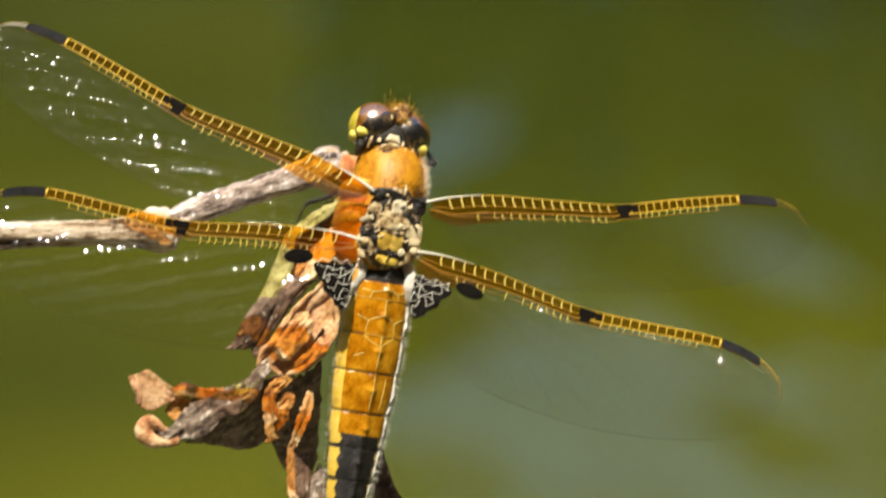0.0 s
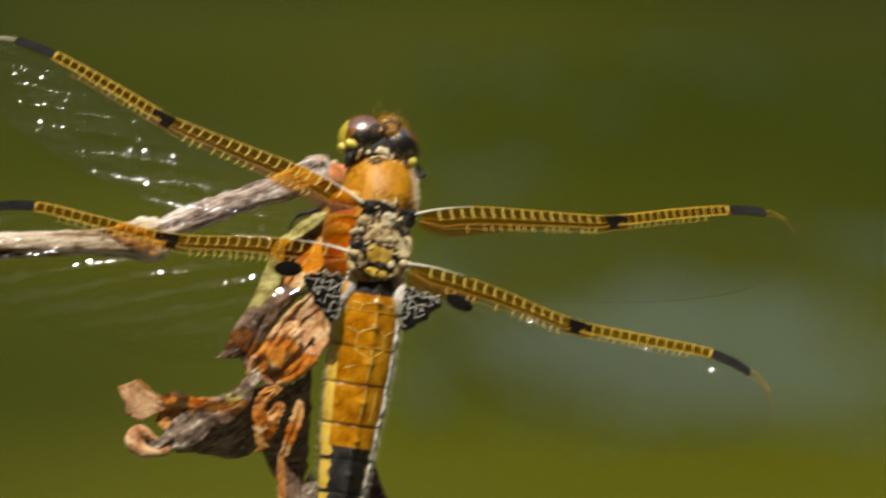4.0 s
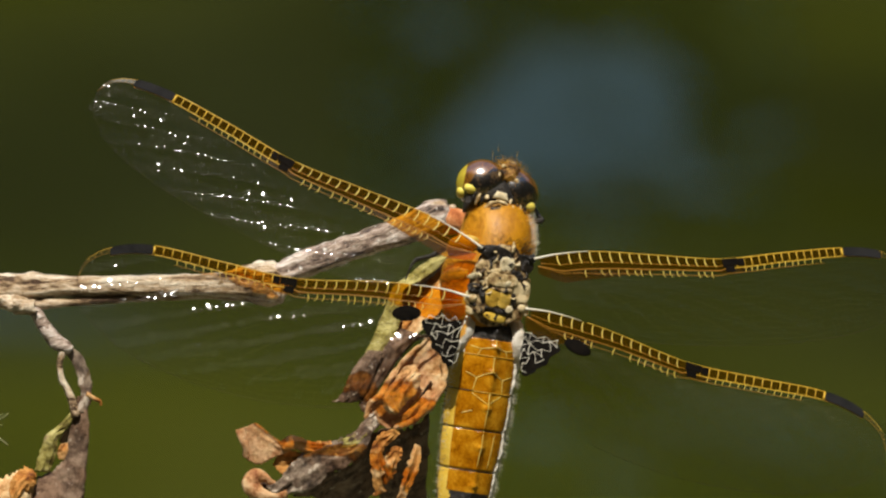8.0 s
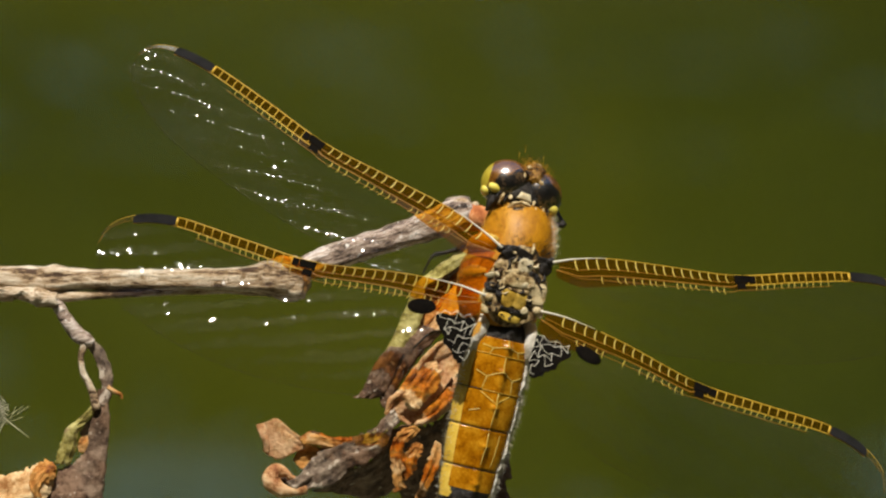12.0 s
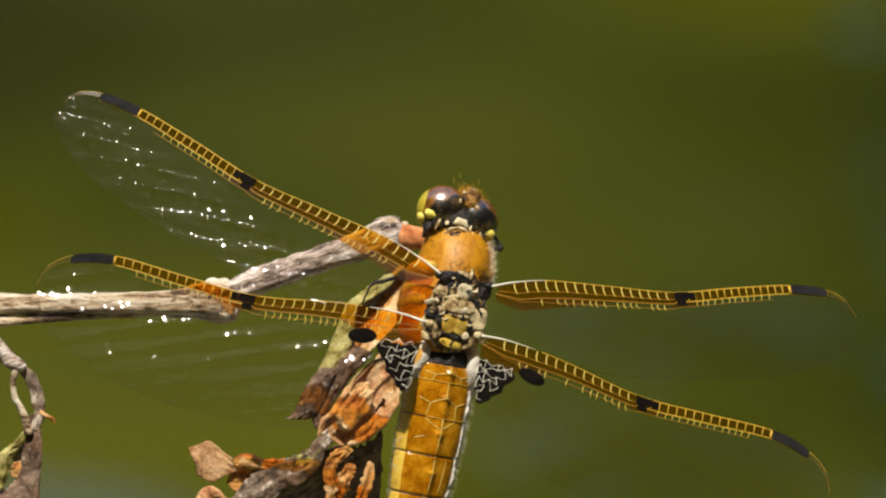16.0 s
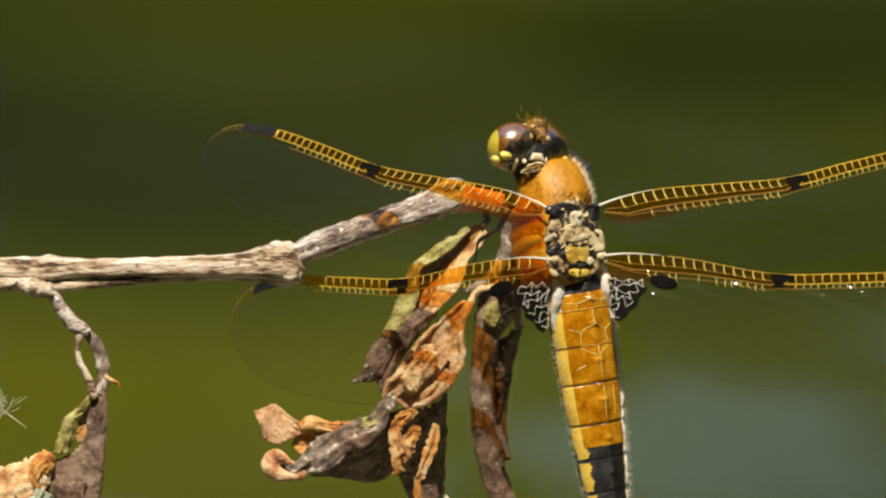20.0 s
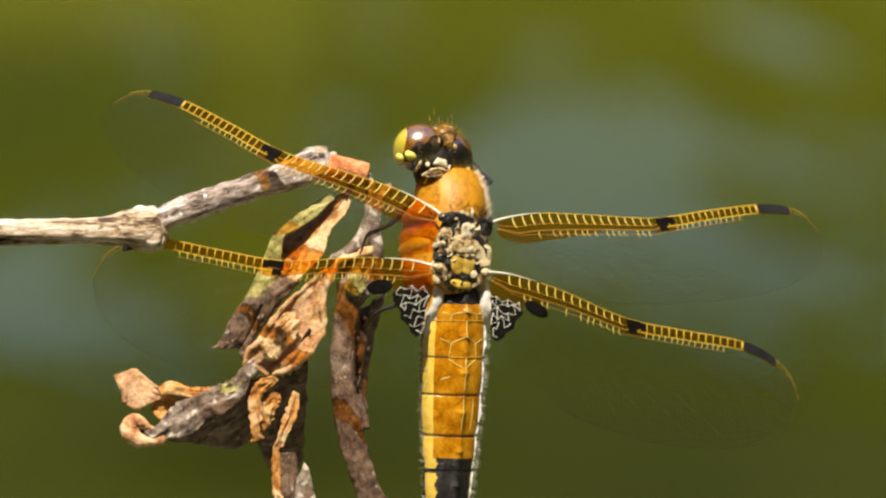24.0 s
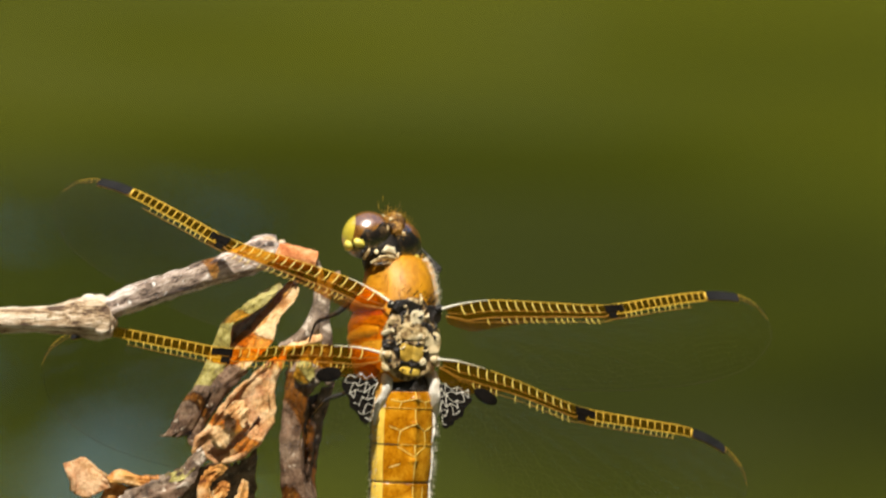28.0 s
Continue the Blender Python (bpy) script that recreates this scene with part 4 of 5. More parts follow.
def wing(fly, name, shape, s, seed, label):
    """One wing, hinge at the origin, x outwards (s = -1: to the left), y forwards."""
    rnd = random.Random(seed)
    lead, trail = glide(shape["lead"], 8), glide(shape["trail"], 8)
    lx, ly = [q[0] for q in lead], [q[1] for q in lead]
    tx, ty = [q[0] for q in trail][::-1], [q[1] for q in trail][::-1]
    node, (m0, m1) = shape["node"], shape["mark"]

    def front(x):
        return float(np.interp(x, lx, ly))

    def back(x):
        return float(np.interp(x, tx, ty))

    def band(x):
        return float(np.interp(x, [0, 2.5, 6, node * 0.75, node - 0.1, node + 0.1, m0, m1], [0.6, shape["wide"], shape["wide"], shape["wide"] * 0.8, 1.15, 0.95, 0.8, 0.75]))

    def lift(x, y):
        return 0.10 * math.sin(y * 1.1) - 0.001 * x * x

    def at(x, y, up=0.0):
        return Vector((s * x, y, lift(x, y) + up))

    def strip(bm, xs, hi, lo, up=0.0):
        rows = [[bm.verts.new(at(x, hi(x), up)), bm.verts.new(at(x, lo(x), up))] for x in xs]
        for a, b in zip(rows, rows[1:]):
            bm.faces.new((a[0], a[1], b[1], b[0]))

    def line(bm, pts, w, up=0.02):
        tube(bm, [(*at(*p, up), w / 2) for p in pts], 5, per=1)

    # vein round the leading edge and the tip
    bm = bmesh.new()
    pts = [tuple(q) for q in lead]
    pale = [p for p in pts if p[0] <= 5.6]
    gold = [p for p in pts if 5.3 <= p[0] <= node + 0.5]
    line(bm, gold, 0.075)
    root = part(name, bm, VEIN, fly, label)
    bm = bmesh.new()
    line(bm, [p for p in pts if node <= p[0] <= m0 + 0.2], 0.10)
    part("front_vein", bm, VEIN, root, "bright yellow outer leading edge")
    # straw-coloured tip that bends back past the mark
    tip = [p for p in pts if p[0] >= m1 - 0.1]
    bm = bmesh.new()
    line(bm, tip[:len(tip) // 2 + 1], 0.035)
    part("tip_vein", bm, VEIN, root)
    bm = bmesh.new()
    line(bm, tip[len(tip) // 2:], 0.03)
    part("tip_vein", bm, VEIN_DARK, root)
    bm = bmesh.new()
    inner = []
    for i, p in enumerate(tip):
        o, q = tip[max(i - 1, 0)], tip[min(i + 1, len(tip) - 1)]
        along = Vector((q[0] - o[0], q[1] - o[1])).normalized()
        u = i / (len(tip) - 1)
        wide = 0.46 * (1 - 0.92 * u)
        inner.append((p[0] + along.y * wide, p[1] - along.x * wide))
    rows = [[bm.verts.new(at(*p)), bm.verts.new(at(*q))] for p, q in zip(tip, inner)]
    for p, q in zip(rows, rows[1:]):
        bm.faces.new((p[0], p[1], q[1], q[0]))
    part("tip_film", bm, STRAW_FILM, root, "straw-coloured wing tip", False)
    bm = bmesh.new()
    line(bm, inner, 0.02)
    for p, q in list(zip(tip, inner))[1::2]:
        rod(bm, at(*p, 0.03), at(*q, 0.03), 0.022)
    part("tip_vein", bm, VEIN_BROWN, root)
    bm = bmesh.new()
    tube(bm, [(*at(*p, 0.05), 0.04 + 0.10 * max(0.0, 1 - p[0] / 4.5)) for p in pale], 6, per=1)
    part("stalk", bm, VEIN_PALE, root, "ivory wing stalk")
    # amber film between the strong front veins
    bm = bmesh.new()
    xs = np.linspace(0.6, m0, 60)
    strip(bm, xs, front, lambda x: front(x) - band(x))
    part("amber_band", bm, AMBER_FILM, root, "amber film behind the leading edge", False)
    bx, bw = shape["base"]
    bm = bmesh.new()
    strip(bm, np.linspace(0.2, bx, 24), lambda x: front(x) - band(x) - 0.01, lambda x: front(x) - band(x) - bw * max(0.03, math.sin(math.pi * min(1.0, 0.12 + 0.88 * (x / bx) ** 0.6))) ** 0.9, 0.005)
    part("amber_patch", bm, DEEP_FILM, root, "deep orange film at the wing root", False)
    bm = bmesh.new()
    strip(bm, np.linspace(node - 1.2, node + 3.0, 14), lambda x: front(x) - band(x) - 0.01, lambda x: front(x) - band(x) - 0.55 * max(0.05, math.sin(math.pi * (x - node + 1.25) / 4.4)), 0.005)
    part("amber_patch", bm, DEEP_FILM, root, "orange film under the black spot", False)
    # lengthwise veins
    for pts, w in (([(x, front(x) - band(x)) for x in np.linspace(0.3, m1, 70)], 0.09), ([(x, front(x) - band(x) * 0.62) for x in np.linspace(0.6, node, 40)], 0.055),
                   ([(x, front(x) - band(x) - 0.5 * min(1, x / 6)) for x in np.linspace(0.3, m0 - 2, 60)], 0.045)):
        bm = bmesh.new()
        line(bm, pts, w)
        part("long_vein", bm, VEIN_BROWN, root)
    bm = bmesh.new()
    line(bm, [(x, front(x) - band(x)) for x in np.linspace(node + 0.4, m0, 30)], 0.10)
    part("long_vein", bm, VEIN, root, "bright yellow outer vein")
    # cross veins: strong pale yellow bars, a second row below
    k = 17 if shape is FORE else 14
    for i in range(k):
        x = 2.3 + (node - 3.2) * (i / (k - 1)) ** 0.93
        y0, y1 = front(x) - 0.06, front(x) - band(x) * 0.62
        w = 0.13 - 0.04 * i / k
        bm = bmesh.new()
        hook = rnd.uniform(0.04, 0.18)
        tube(bm, [(*at(x, y0, 0.05), w * 0.35), (*at(x - 0.05, (y0 + y1) / 2, 0.07), w * 0.5), (*at(x + 0.04, y1, 0.08), w * 0.5), (*at(x + hook, y1 - 0.08, 0.07), w * 0.3)], 5, per=2)
        part("cross_vein", bm, LEMON, root)
    k2 = 14
    for i in range(k2 + 1):
        x = node + 1.3 + (m0 - node - 1.3) * i / k2
        bm = bmesh.new()
        rod(bm, at(x, front(x) - 0.05, 0.05), at(x, front(x) - band(x), 0.05), 0.07 if i < k2 else 0.16)
        part("cross_vein", bm, VEIN, root)
    bm = bmesh.new()
    x = 4.0
    while x < node - 1:
        y = front(x) - band(x)
        e = rnd.uniform(-0.12, 0.12)
        if rnd.random() < 0.85:
            tube(bm, [(*at(x, y - 0.1, 0.04), 0.025), (*at(x - 0.08, y - 0.35, 0.05), 0.042), (*at(x - 0.04 + e, y - 0.60, 0.05), 0.034), (*at(x + 0.05 + e * 1.6, y - 0.78 + e, 0.04), 0.015)], 4, per=2)
        x += rnd.uniform(0.55, 0.85)
    x = node + 2.1
    while x < m0 - 2:
        y = front(x) - band(x)
        rod(bm, at(x, y - 0.05, 0.04), at(x - 0.1, y - 0.5, 0.04), 0.05)
        x += rnd.uniform(0.55, 0.85)
    part("fine_cross_vein", bm, LEMON, root, kind="stuff")
    # black spot at the node, slate mark near the tip
    for x0, x1, c0, c1 in ((node - 0.1, node + 1.4, 0.02, 0.74), (node + 0.05, node + 0.95, 0.80, 1.42), (node + 1.46, node + 2.05, 0.08, 0.80)):
        bm = bmesh.new()
        loops = [[at(x, front(x) - band(x) * c, u) for c, u in ((c0, 0.02), (c0, 0.12), (c1, 0.12), (c1, 0.02))] for x in np.linspace(x0, x1, 5)]
        rings(bm, loops)
        part("node_spot", bm, SPOT, root, "black spot half way along the wing", False)
    bm = bmesh.new()
    loops = []
    for i in range(13):
        x = m0 + 0.1 + (m1 - m0) * i / 12
        e = 0.12 if i in (0, 12) else 0.0
        y0, y1 = front(x) - e + 0.04, front(x) - band(min(x, m1)) + e
        loops.append([at(x, y0, 0.0), at(x, y0, 0.12), at(x, y1, 0.12), at(x, y1, 0.0)])
    rings(bm, loops)
    part("wing_mark", bm, STIGMA, root, "slate-black mark near the wing tip", False)
    # clear film in small cells, tilted so the left wings glint at the camera, with hair-fine veins
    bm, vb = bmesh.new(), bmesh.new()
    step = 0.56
    glint_line, fall = shape["glint_line"]
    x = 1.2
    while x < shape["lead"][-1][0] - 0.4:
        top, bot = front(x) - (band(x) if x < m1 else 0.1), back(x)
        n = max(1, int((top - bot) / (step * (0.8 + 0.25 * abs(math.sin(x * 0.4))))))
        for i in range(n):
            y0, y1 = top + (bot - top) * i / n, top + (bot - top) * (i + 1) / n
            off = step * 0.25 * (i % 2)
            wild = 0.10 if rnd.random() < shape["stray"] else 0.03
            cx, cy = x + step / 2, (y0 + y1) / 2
            bow = 0.042 * (cy + glint_line - fall * cx)
            a = shape["glint_slope"] + 0.002 * cx + bow + rnd.gauss(0, wild)
            b = shape["glint_pitch"] + rnd.gauss(0, wild)
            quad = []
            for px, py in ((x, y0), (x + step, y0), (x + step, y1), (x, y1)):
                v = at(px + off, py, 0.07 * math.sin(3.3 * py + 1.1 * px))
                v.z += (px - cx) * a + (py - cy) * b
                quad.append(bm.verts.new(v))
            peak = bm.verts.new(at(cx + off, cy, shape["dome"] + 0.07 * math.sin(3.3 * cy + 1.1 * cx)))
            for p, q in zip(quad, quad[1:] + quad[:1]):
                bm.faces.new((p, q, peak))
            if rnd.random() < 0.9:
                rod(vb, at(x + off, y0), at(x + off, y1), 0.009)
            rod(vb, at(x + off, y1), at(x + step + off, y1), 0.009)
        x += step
    rim = [tuple(q) for q in trail if q[0] > 7.0]
    line(vb, rim, 0.03, 0.0)
    # dark strands that sweep from the root to the trailing edge
    for k, (x0, x1) in enumerate(((3.0, 8.0), (3.6, 11.5), (4.4, 15.0), (5.6, 19.0), (7.5, 23.0), (11.0, 27.0))):
        strand = []
        for i in range(13):
            u = i / 12
            x = x0 + (x1 - x0) * u
            hi = front(x) - band(x) - 0.7
            strand.append((x, hi + (back(x) - hi) * (0.10 + 0.14 * (5 - k) / 5 * (1 - u) + 0.88 * u ** 1.7) + 0.05 * math.sin(9 * u + k)))
        line(vb, strand[:12], 0.02, 0.0)
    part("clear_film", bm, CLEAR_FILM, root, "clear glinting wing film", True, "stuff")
    part("vein_net", vb, VEIN_DARK, root, "", False, "stuff")
    if shape is HIND:
        # black root triangle with an ivory net of veins
        bm = bmesh.new()
        edge = glide([(0.2, -2.1), (1.6, -2.4), (3.3, -2.5), (3.7, -3.2), (2.9, -4.1), (2.4, -5.0), (1.7, -5.5), (1.2, -6.2), (0.5, -6.3), (0.1, -4.6), (0.2, -2.1)], 4)
        tri = [tuple(p + np.array([rnd.uniform(-0.12, 0.12), rnd.uniform(-0.12, 0.12)])) for p in edge[:-1]]
        mid = bm.verts.new(at(1.4, -4.0, 0.03))
        vs = [bm.verts.new(at(*p, 0.03)) for p in tri]
        for p, q in zip(vs, vs[1:] + vs[:1]):
            bm.faces.new((mid, p, q))
        part("dark_triangle", bm, SPOT, root, "black patch at the hind wing root", False)
        knots = {}
        for i in range(7):
            for j in range(8):
                x, y = 0.2 + i * 0.62 + rnd.uniform(-0.2, 0.2), -2.4 - j * 0.62 + 0.3 * ((i + j) % 2) + rnd.uniform(-0.2, 0.2)
                if x < 3.7 + (y + 2.5) * 0.72 + 0.1:
                    knots[i, j] = (x, y)
        bm = bmesh.new()
        for (i, j), p in knots.items():
            for n2 in ((i + 1, j), (i, j + 1)):
                if n2 in knots and (n2[1] == j or (i + j) % 2) and rnd.random() < 0.86:
                    q = knots[n2]
                    half = ((p[0] + q[0]) / 2 + rnd.uniform(-0.1, 0.1), (p[1] + q[1]) / 2 + rnd.uniform(-0.1, 0.1))
                    w = rnd.uniform(0.018, 0.042)
                    tube(bm, [(*at(*p, 0.07), w), (*at(*half, 0.09), w * 0.8), (*at(*q, 0.07), w)], 5, per=3)
        part("pale_net", bm, VEIN_PALE, root, "ivory net of veins on the black patch", kind="stuff")
        bm = bmesh.new()
        ball(bm, at(5.25, -2.35, 0.06), (1.3, 0.7, 0.12), Matrix.Rotation(radians(-10 * s), 3, "Z"))
        part("dark_spot", bm, SPOT, root, "black oval spot by the wing root")
    return root


# abdomen rings: start, end, half widths
RINGS = [(0.0, 1.35, 2.3, 2.75), (1.35, 2.8, 2.8, 2.95), (2.8, 6.0, 2.95, 3.0), (6.0, 9.4, 3.0, 2.9), (9.4, 13.0, 2.9, 2.62), (13.0, 16.1, 2.62, 2.38), (16.1, 19.0, 2.38, 2.08), (19.0, 21.8, 2.08, 1.72),
         (21.8, 23.8, 1.72, 1.38), (23.8, 24.9, 1.38, 1.05)]


def dragonfly():
    fly = tagged(new("dragonfly"), "amber and black four-spotted dragonfly with clear spread wings", "dragonfly")
    # thorax
    def lean_of(y):
        return float(np.interp(y, [0, 2.5], [0, 0.6]))

    bm = bmesh.new()
    loops = []
    for y, w, top, low in ((-5.0, 1.8, -1.2, -4.2), (-4.2, 2.9, -0.5, -5.8), (-2.4, 3.5, -0.15, -6.8), (0, 3.6, -0.1, -7.2), (2, 3.45, -0.2, -7.2), (3.6, 3.2, -0.5, -7.0), (5.0, 3.0, -1.2, -6.8), (6.2, 2.55, -2.2, -6.4), (6.9, 1.75, -3.2, -5.8)):
        c, h = (top + low) / 2, (top - low) / 2
        loops.append([Vector((w * math.cos(a) * (1 - 0.12 * math.sin(a)) + lean_of(y), y, c + h * math.sin(a))) for a in (2 * math.pi * i / 24 for i in range(24))])
    loops = [[v + wobble(v, 0.8, 0.18, 3) for v in lp] for lp in loops]
    rings(bm, loops)
    thorax = part("thorax", bm, FUR_SKIN, fly, "furry amber thorax")
    for sx in (-1, 1):
        for y, n in ((1.6, 0), (-1.2, 1)):
            bm = bmesh.new()
            tube(bm, [(sx * 2.3, y + 1.0, -1.7, 0.5), (sx * 2.75, y + 0.7, -2.8, 0.95), (sx * 2.8, y + 0.3, -4.4, 1.0), (sx * 2.5, y, -6.0, 0.5)], 12, 0.1, 1, n, 0.8)
            part("side_stripe", bm, GOLD_PLATE, thorax)
    bm = bmesh.new()
    ball(bm, (0, -0.7, -0.45), (2.9, 3.7, 0.66), seg=48, ring=24, rough=0.14, scale=1.1, seed=2)
    part("back_shield", bm, TAN_SHELL, thorax, "tan and black back between the wings")
    plates = [(-0.95, 2.0, 0.05, 1.35, 0.55, BLACK, -0.1), (1.85, 1.6, 0.05, 0.8, 0.7, BLACK, 0.3), (1.25, 0.55, 0.05, 0.6, 0.3, BLACK, -0.4), (0.1, 1.28, 0.24, 0.62, 0.52, IVORY, 0.2), (-0.1, -0.2, 0.12, 1.25, 0.5, STRAW, 0.05), (0.5, -0.42, 0.26, 0.4, 0.2, IVORY, 0.3),
              (-0.85, 0.45, 0.1, 0.5, 0.25, STRAW, 0.4), (1.85, -0.9, 0.05, 0.85, 0.85, STRAW, 0.2), (2.55, -1.55, 0.05, 0.34, 1.2, IVORY, 0.35), (-2.1, -1.35, 0.05, 0.9, 0.42, BLACK, 0.1), (-2.4, -0.25, 0.08, 0.85, 0.22, IVORY, 0.3), (-2.2, 0.7, 0.0, 0.5, 0.3, TAN_SHELL, 0.0),
              (-0.62, -1.85, 0.14, 0.66, 0.72, GOLD_PLATE, 0.05), (0.55, -1.9, 0.14, 0.58, 0.70, GOLD_PLATE, -0.08), (1.4, -1.65, 0.06, 0.3, 0.45, BLACK, 0.2), (-1.55, -2.0, 0.06, 0.25, 0.5, BLACK, 0.3), (1.05, -2.55, 0.14, 0.4, 0.26, IVORY, 0.5), (-2.5, -2.25, 0.05, 0.6, 0.5, STRAW, -0.3),
              (-1.6, -2.8, 0.05, 0.6, 0.5, TAN_SHELL, 0.2), (0.0, -3.5, 0.1, 0.95, 0.36, YELLOW, -0.12), (1.75, -2.95, 0.05, 0.7, 0.5, TAN_SHELL, 0.4), (2.35, -2.75, 0.0, 0.35, 0.6, STRAW, 0.5), (0.0, -2.85, 0.05, 1.0, 0.18, BLACK, 0.0), (-2.3, -3.2, -0.05, 0.5, 0.4, STRAW, 0.2),
              (0.0, -1.0, 0.12, 1.0, 0.14, TAN_SHELL, 0.0), (-1.5, -0.7, 0.06, 0.35, 0.3, STRAW, 0.7), (1.2, -0.05, 0.08, 0.3, 0.2, BLACK, 0.6)]
    for i, (x, y, z, rx, ry, m, turned) in enumerate(plates):
        bm = bmesh.new()
        slab(bm, x, y, -0.45 + 0.66 * math.sqrt(max(0.05, 1 - (x / 2.9) ** 2 - ((y + 0.7) / 3.7) ** 2)) + z * 0.25, rx * 1.18, ry * 1.18, turned, i * 1.3)
        part("back_plate", bm, m, thorax)
    for sx in (-1, 1):
        for y in (2.2, -2.2):
            bm = bmesh.new()
            ball(bm, (sx * 2.5, y, -0.1), (0.45, 0.42, 0.3), rough=0.15, seed=sx + y)
            part("wing_joint", bm, STRAW if y < 0 else BLACK, thorax)
    # many small ridges and pits between the back plates
    rnd = random.Random(23)
    for i in range(44):
        x, y = rnd.uniform(-2.7, 2.7), rnd.uniform(-3.7, 2.6)
        q = (x / 2.9) ** 2 + ((y + 0.7) / 3.7) ** 2
        if q > 0.92 or (abs(x) < 1.1 and -2.6 < y < -1.2):
            continue
        z = -0.45 + 0.66 * math.sqrt(max(0.05, 1 - q)) + 0.10
        turned, long = rnd.uniform(0, math.pi), rnd.uniform(0.15, 0.5)
        dx, dy, w = math.cos(turned) * long, math.sin(turned) * long, rnd.uniform(0.05, 0.15)
        bm = bmesh.new()
        tube(bm, [(x - dx, y - dy, z - 0.12, w * 0.5), (x + dy * 0.3, y - dx * 0.3, z + rnd.uniform(0, 0.12), w), (x + dx, y + dy, z - 0.12, w * 0.4)], 7, 0.08, 2.0, i, per=4)
        part("back_ridge", bm, rnd.choice((BLACK, BLACK, BLACK, IVORY, STRAW, TAN_SHELL)), thorax)
    for sx in (-1, 1):
        bm = bmesh.new()
        tube(bm, [(sx * 2.9, 5.0, -4.2, 0.12), (sx * 2.8, 5.8, -4.1, 0.42), (sx * 2.3, 6.6, -4.0, 0.55), (sx * 1.3, 7.1, -4.0, 0.4)], 14, 0.12, 1.2, sx + 4, 0.8)
        part("collar", bm, BLACK, thorax, "black collar behind the head")
    # fur on the thorax: gold all over, pale at the sides, a few dark bristles
    rnd = random.Random(11)

    def coat(count, y0, y1, a0, a1, long, wide, keep):
        bm = bmesh.new()
        for i in range(count):
            y, a = rnd.uniform(y0, y1), rnd.uniform(a0, a1)
            if rnd.random() > keep(y, a):
                continue
            w = float(np.interp(y, [-4.2, -2.4, 0, 3.6, 5, 6.2, 6.9], [2.9, 3.5, 3.6, 3.2, 3.0, 2.55, 1.75]))
            top = float(np.interp(y, [-4.2, 0, 3.6, 5, 6.2, 6.9], [-0.5, -0.1, -0.5, -1.2, -2.2, -3.2]))
            low = float(np.interp(y, [-4.2, 0, 3.6, 5, 6.2, 6.9], [-5.8, -7.2, -7.0, -6.8, -6.4, -5.8]))
            c, h = (top + low) / 2, (top - low) / 2
            p = Vector((w * math.cos(a) * (1 - 0.12 * math.sin(a)) + lean_of(y), y, c + h * math.sin(a)))
            d = Vector((math.cos(a), 0.55, math.sin(a) * 0.7)) + Vector((rnd.gauss(0, 0.4), rnd.gauss(0, 0.4), rnd.gauss(0, 0.3)))
            q = p + d.normalized() * rnd.uniform(*long)
            sd = d.cross(Vector((0.3, 0.8, 0.5))).normalized() * wide
            bm.faces.new([bm.verts.new(v) for v in (p - sd, p + sd, q)])
        return bm

    up = math.pi / 2
    part("fur", coat(9000, -3.8, 6.8, -0.25, math.pi + 0.25, (0.2, 0.6), 0.018, lambda y, a: 1.0 if abs(a - up) > 0.95 else (0.22 if y > 2.9 else 0.08)), GOLD_HAIR, thorax, "golden fur", False, "stuff")
    part("pale_fur", coat(700, 1.8, 6.6, -0.3, 0.7, (0.3, 0.9), 0.011, lambda y, a: 1.0), HAIR, thorax, "pale down on the shoulder", False, "stuff")
    part("bristle", coat(160, 2.2, 3.6, 0.7, 2.4, (0.5, 1.0), 0.03, lambda y, a: 1.0), BLACK, thorax, "dark bristles behind the collar", False, "stuff")
    bm = bmesh.new()
    tube(bm, [(0.5, 2.4, -0.1, 0.14), (0.52, 2.9, -0.05, 0.16), (0.53, 3.3, -0.35, 0.05)], 9, 0.06, 1.5, 2)
    part("keel", bm, STRAW, thorax, "pale keel on the thorax")
    # head
    bm = bmesh.new()
    ball(bm, (0, -0.3, 0.0), (3.1, 1.75, 1.75), seg=24, ring=14, rough=0.12, seed=1)
    head = part("head", bm, BLACK, fly, "black head with large brown eyes")

    def back_of(x, v, w):
        """A point on the back of the head: x across, v up its slope, w out of it."""
        return Vector((x, 0.69 * v - 0.72 * w, 0.72 * v + 0.69 * w))

    for sx in (-1, 1):
        bm = bmesh.new()
        ball(bm, (sx * 1.5, 0.4, 0.15), (2.3, 2.05, 2.25), Matrix.Rotation(radians(-14 * sx), 3, "Z"), 150, 100)
        for f in bm.faces:
            c = f.calc_center_median()
            k = 0
            if c.y < 0.72 - 0.5 * abs(c.x) + 0.5 * (sx > 0) + 0.22 * math.sin(c.z * 2.3 + c.x * 3):
                k = 2
            if abs(c.x) > 3.16 + 0.3 * c.z - 0.2 * c.y + 0.45 * (sx > 0):
                k = 1
            f.material_index = k
        part("eye", bm, [EYE_BROWN, EYE_YELLOW, EYE_BLACK], head, "glossy brown compound eye, yellow at the side, black behind")
        for x, v, w, r in ((2.70, -0.34, 1.14, (0.72, 0.52, 0.5)), (3.2, -0.85, 0.2, (0.5, 0.5, 0.55))):
            bm = bmesh.new()
            ball(bm, back_of(sx * x, v, w), r, rough=0.1, scale=1.4, seed=sx + x)
            part("eye_spot", bm, LEMON_SPOT, head, "lemon yellow spot behind the eye")
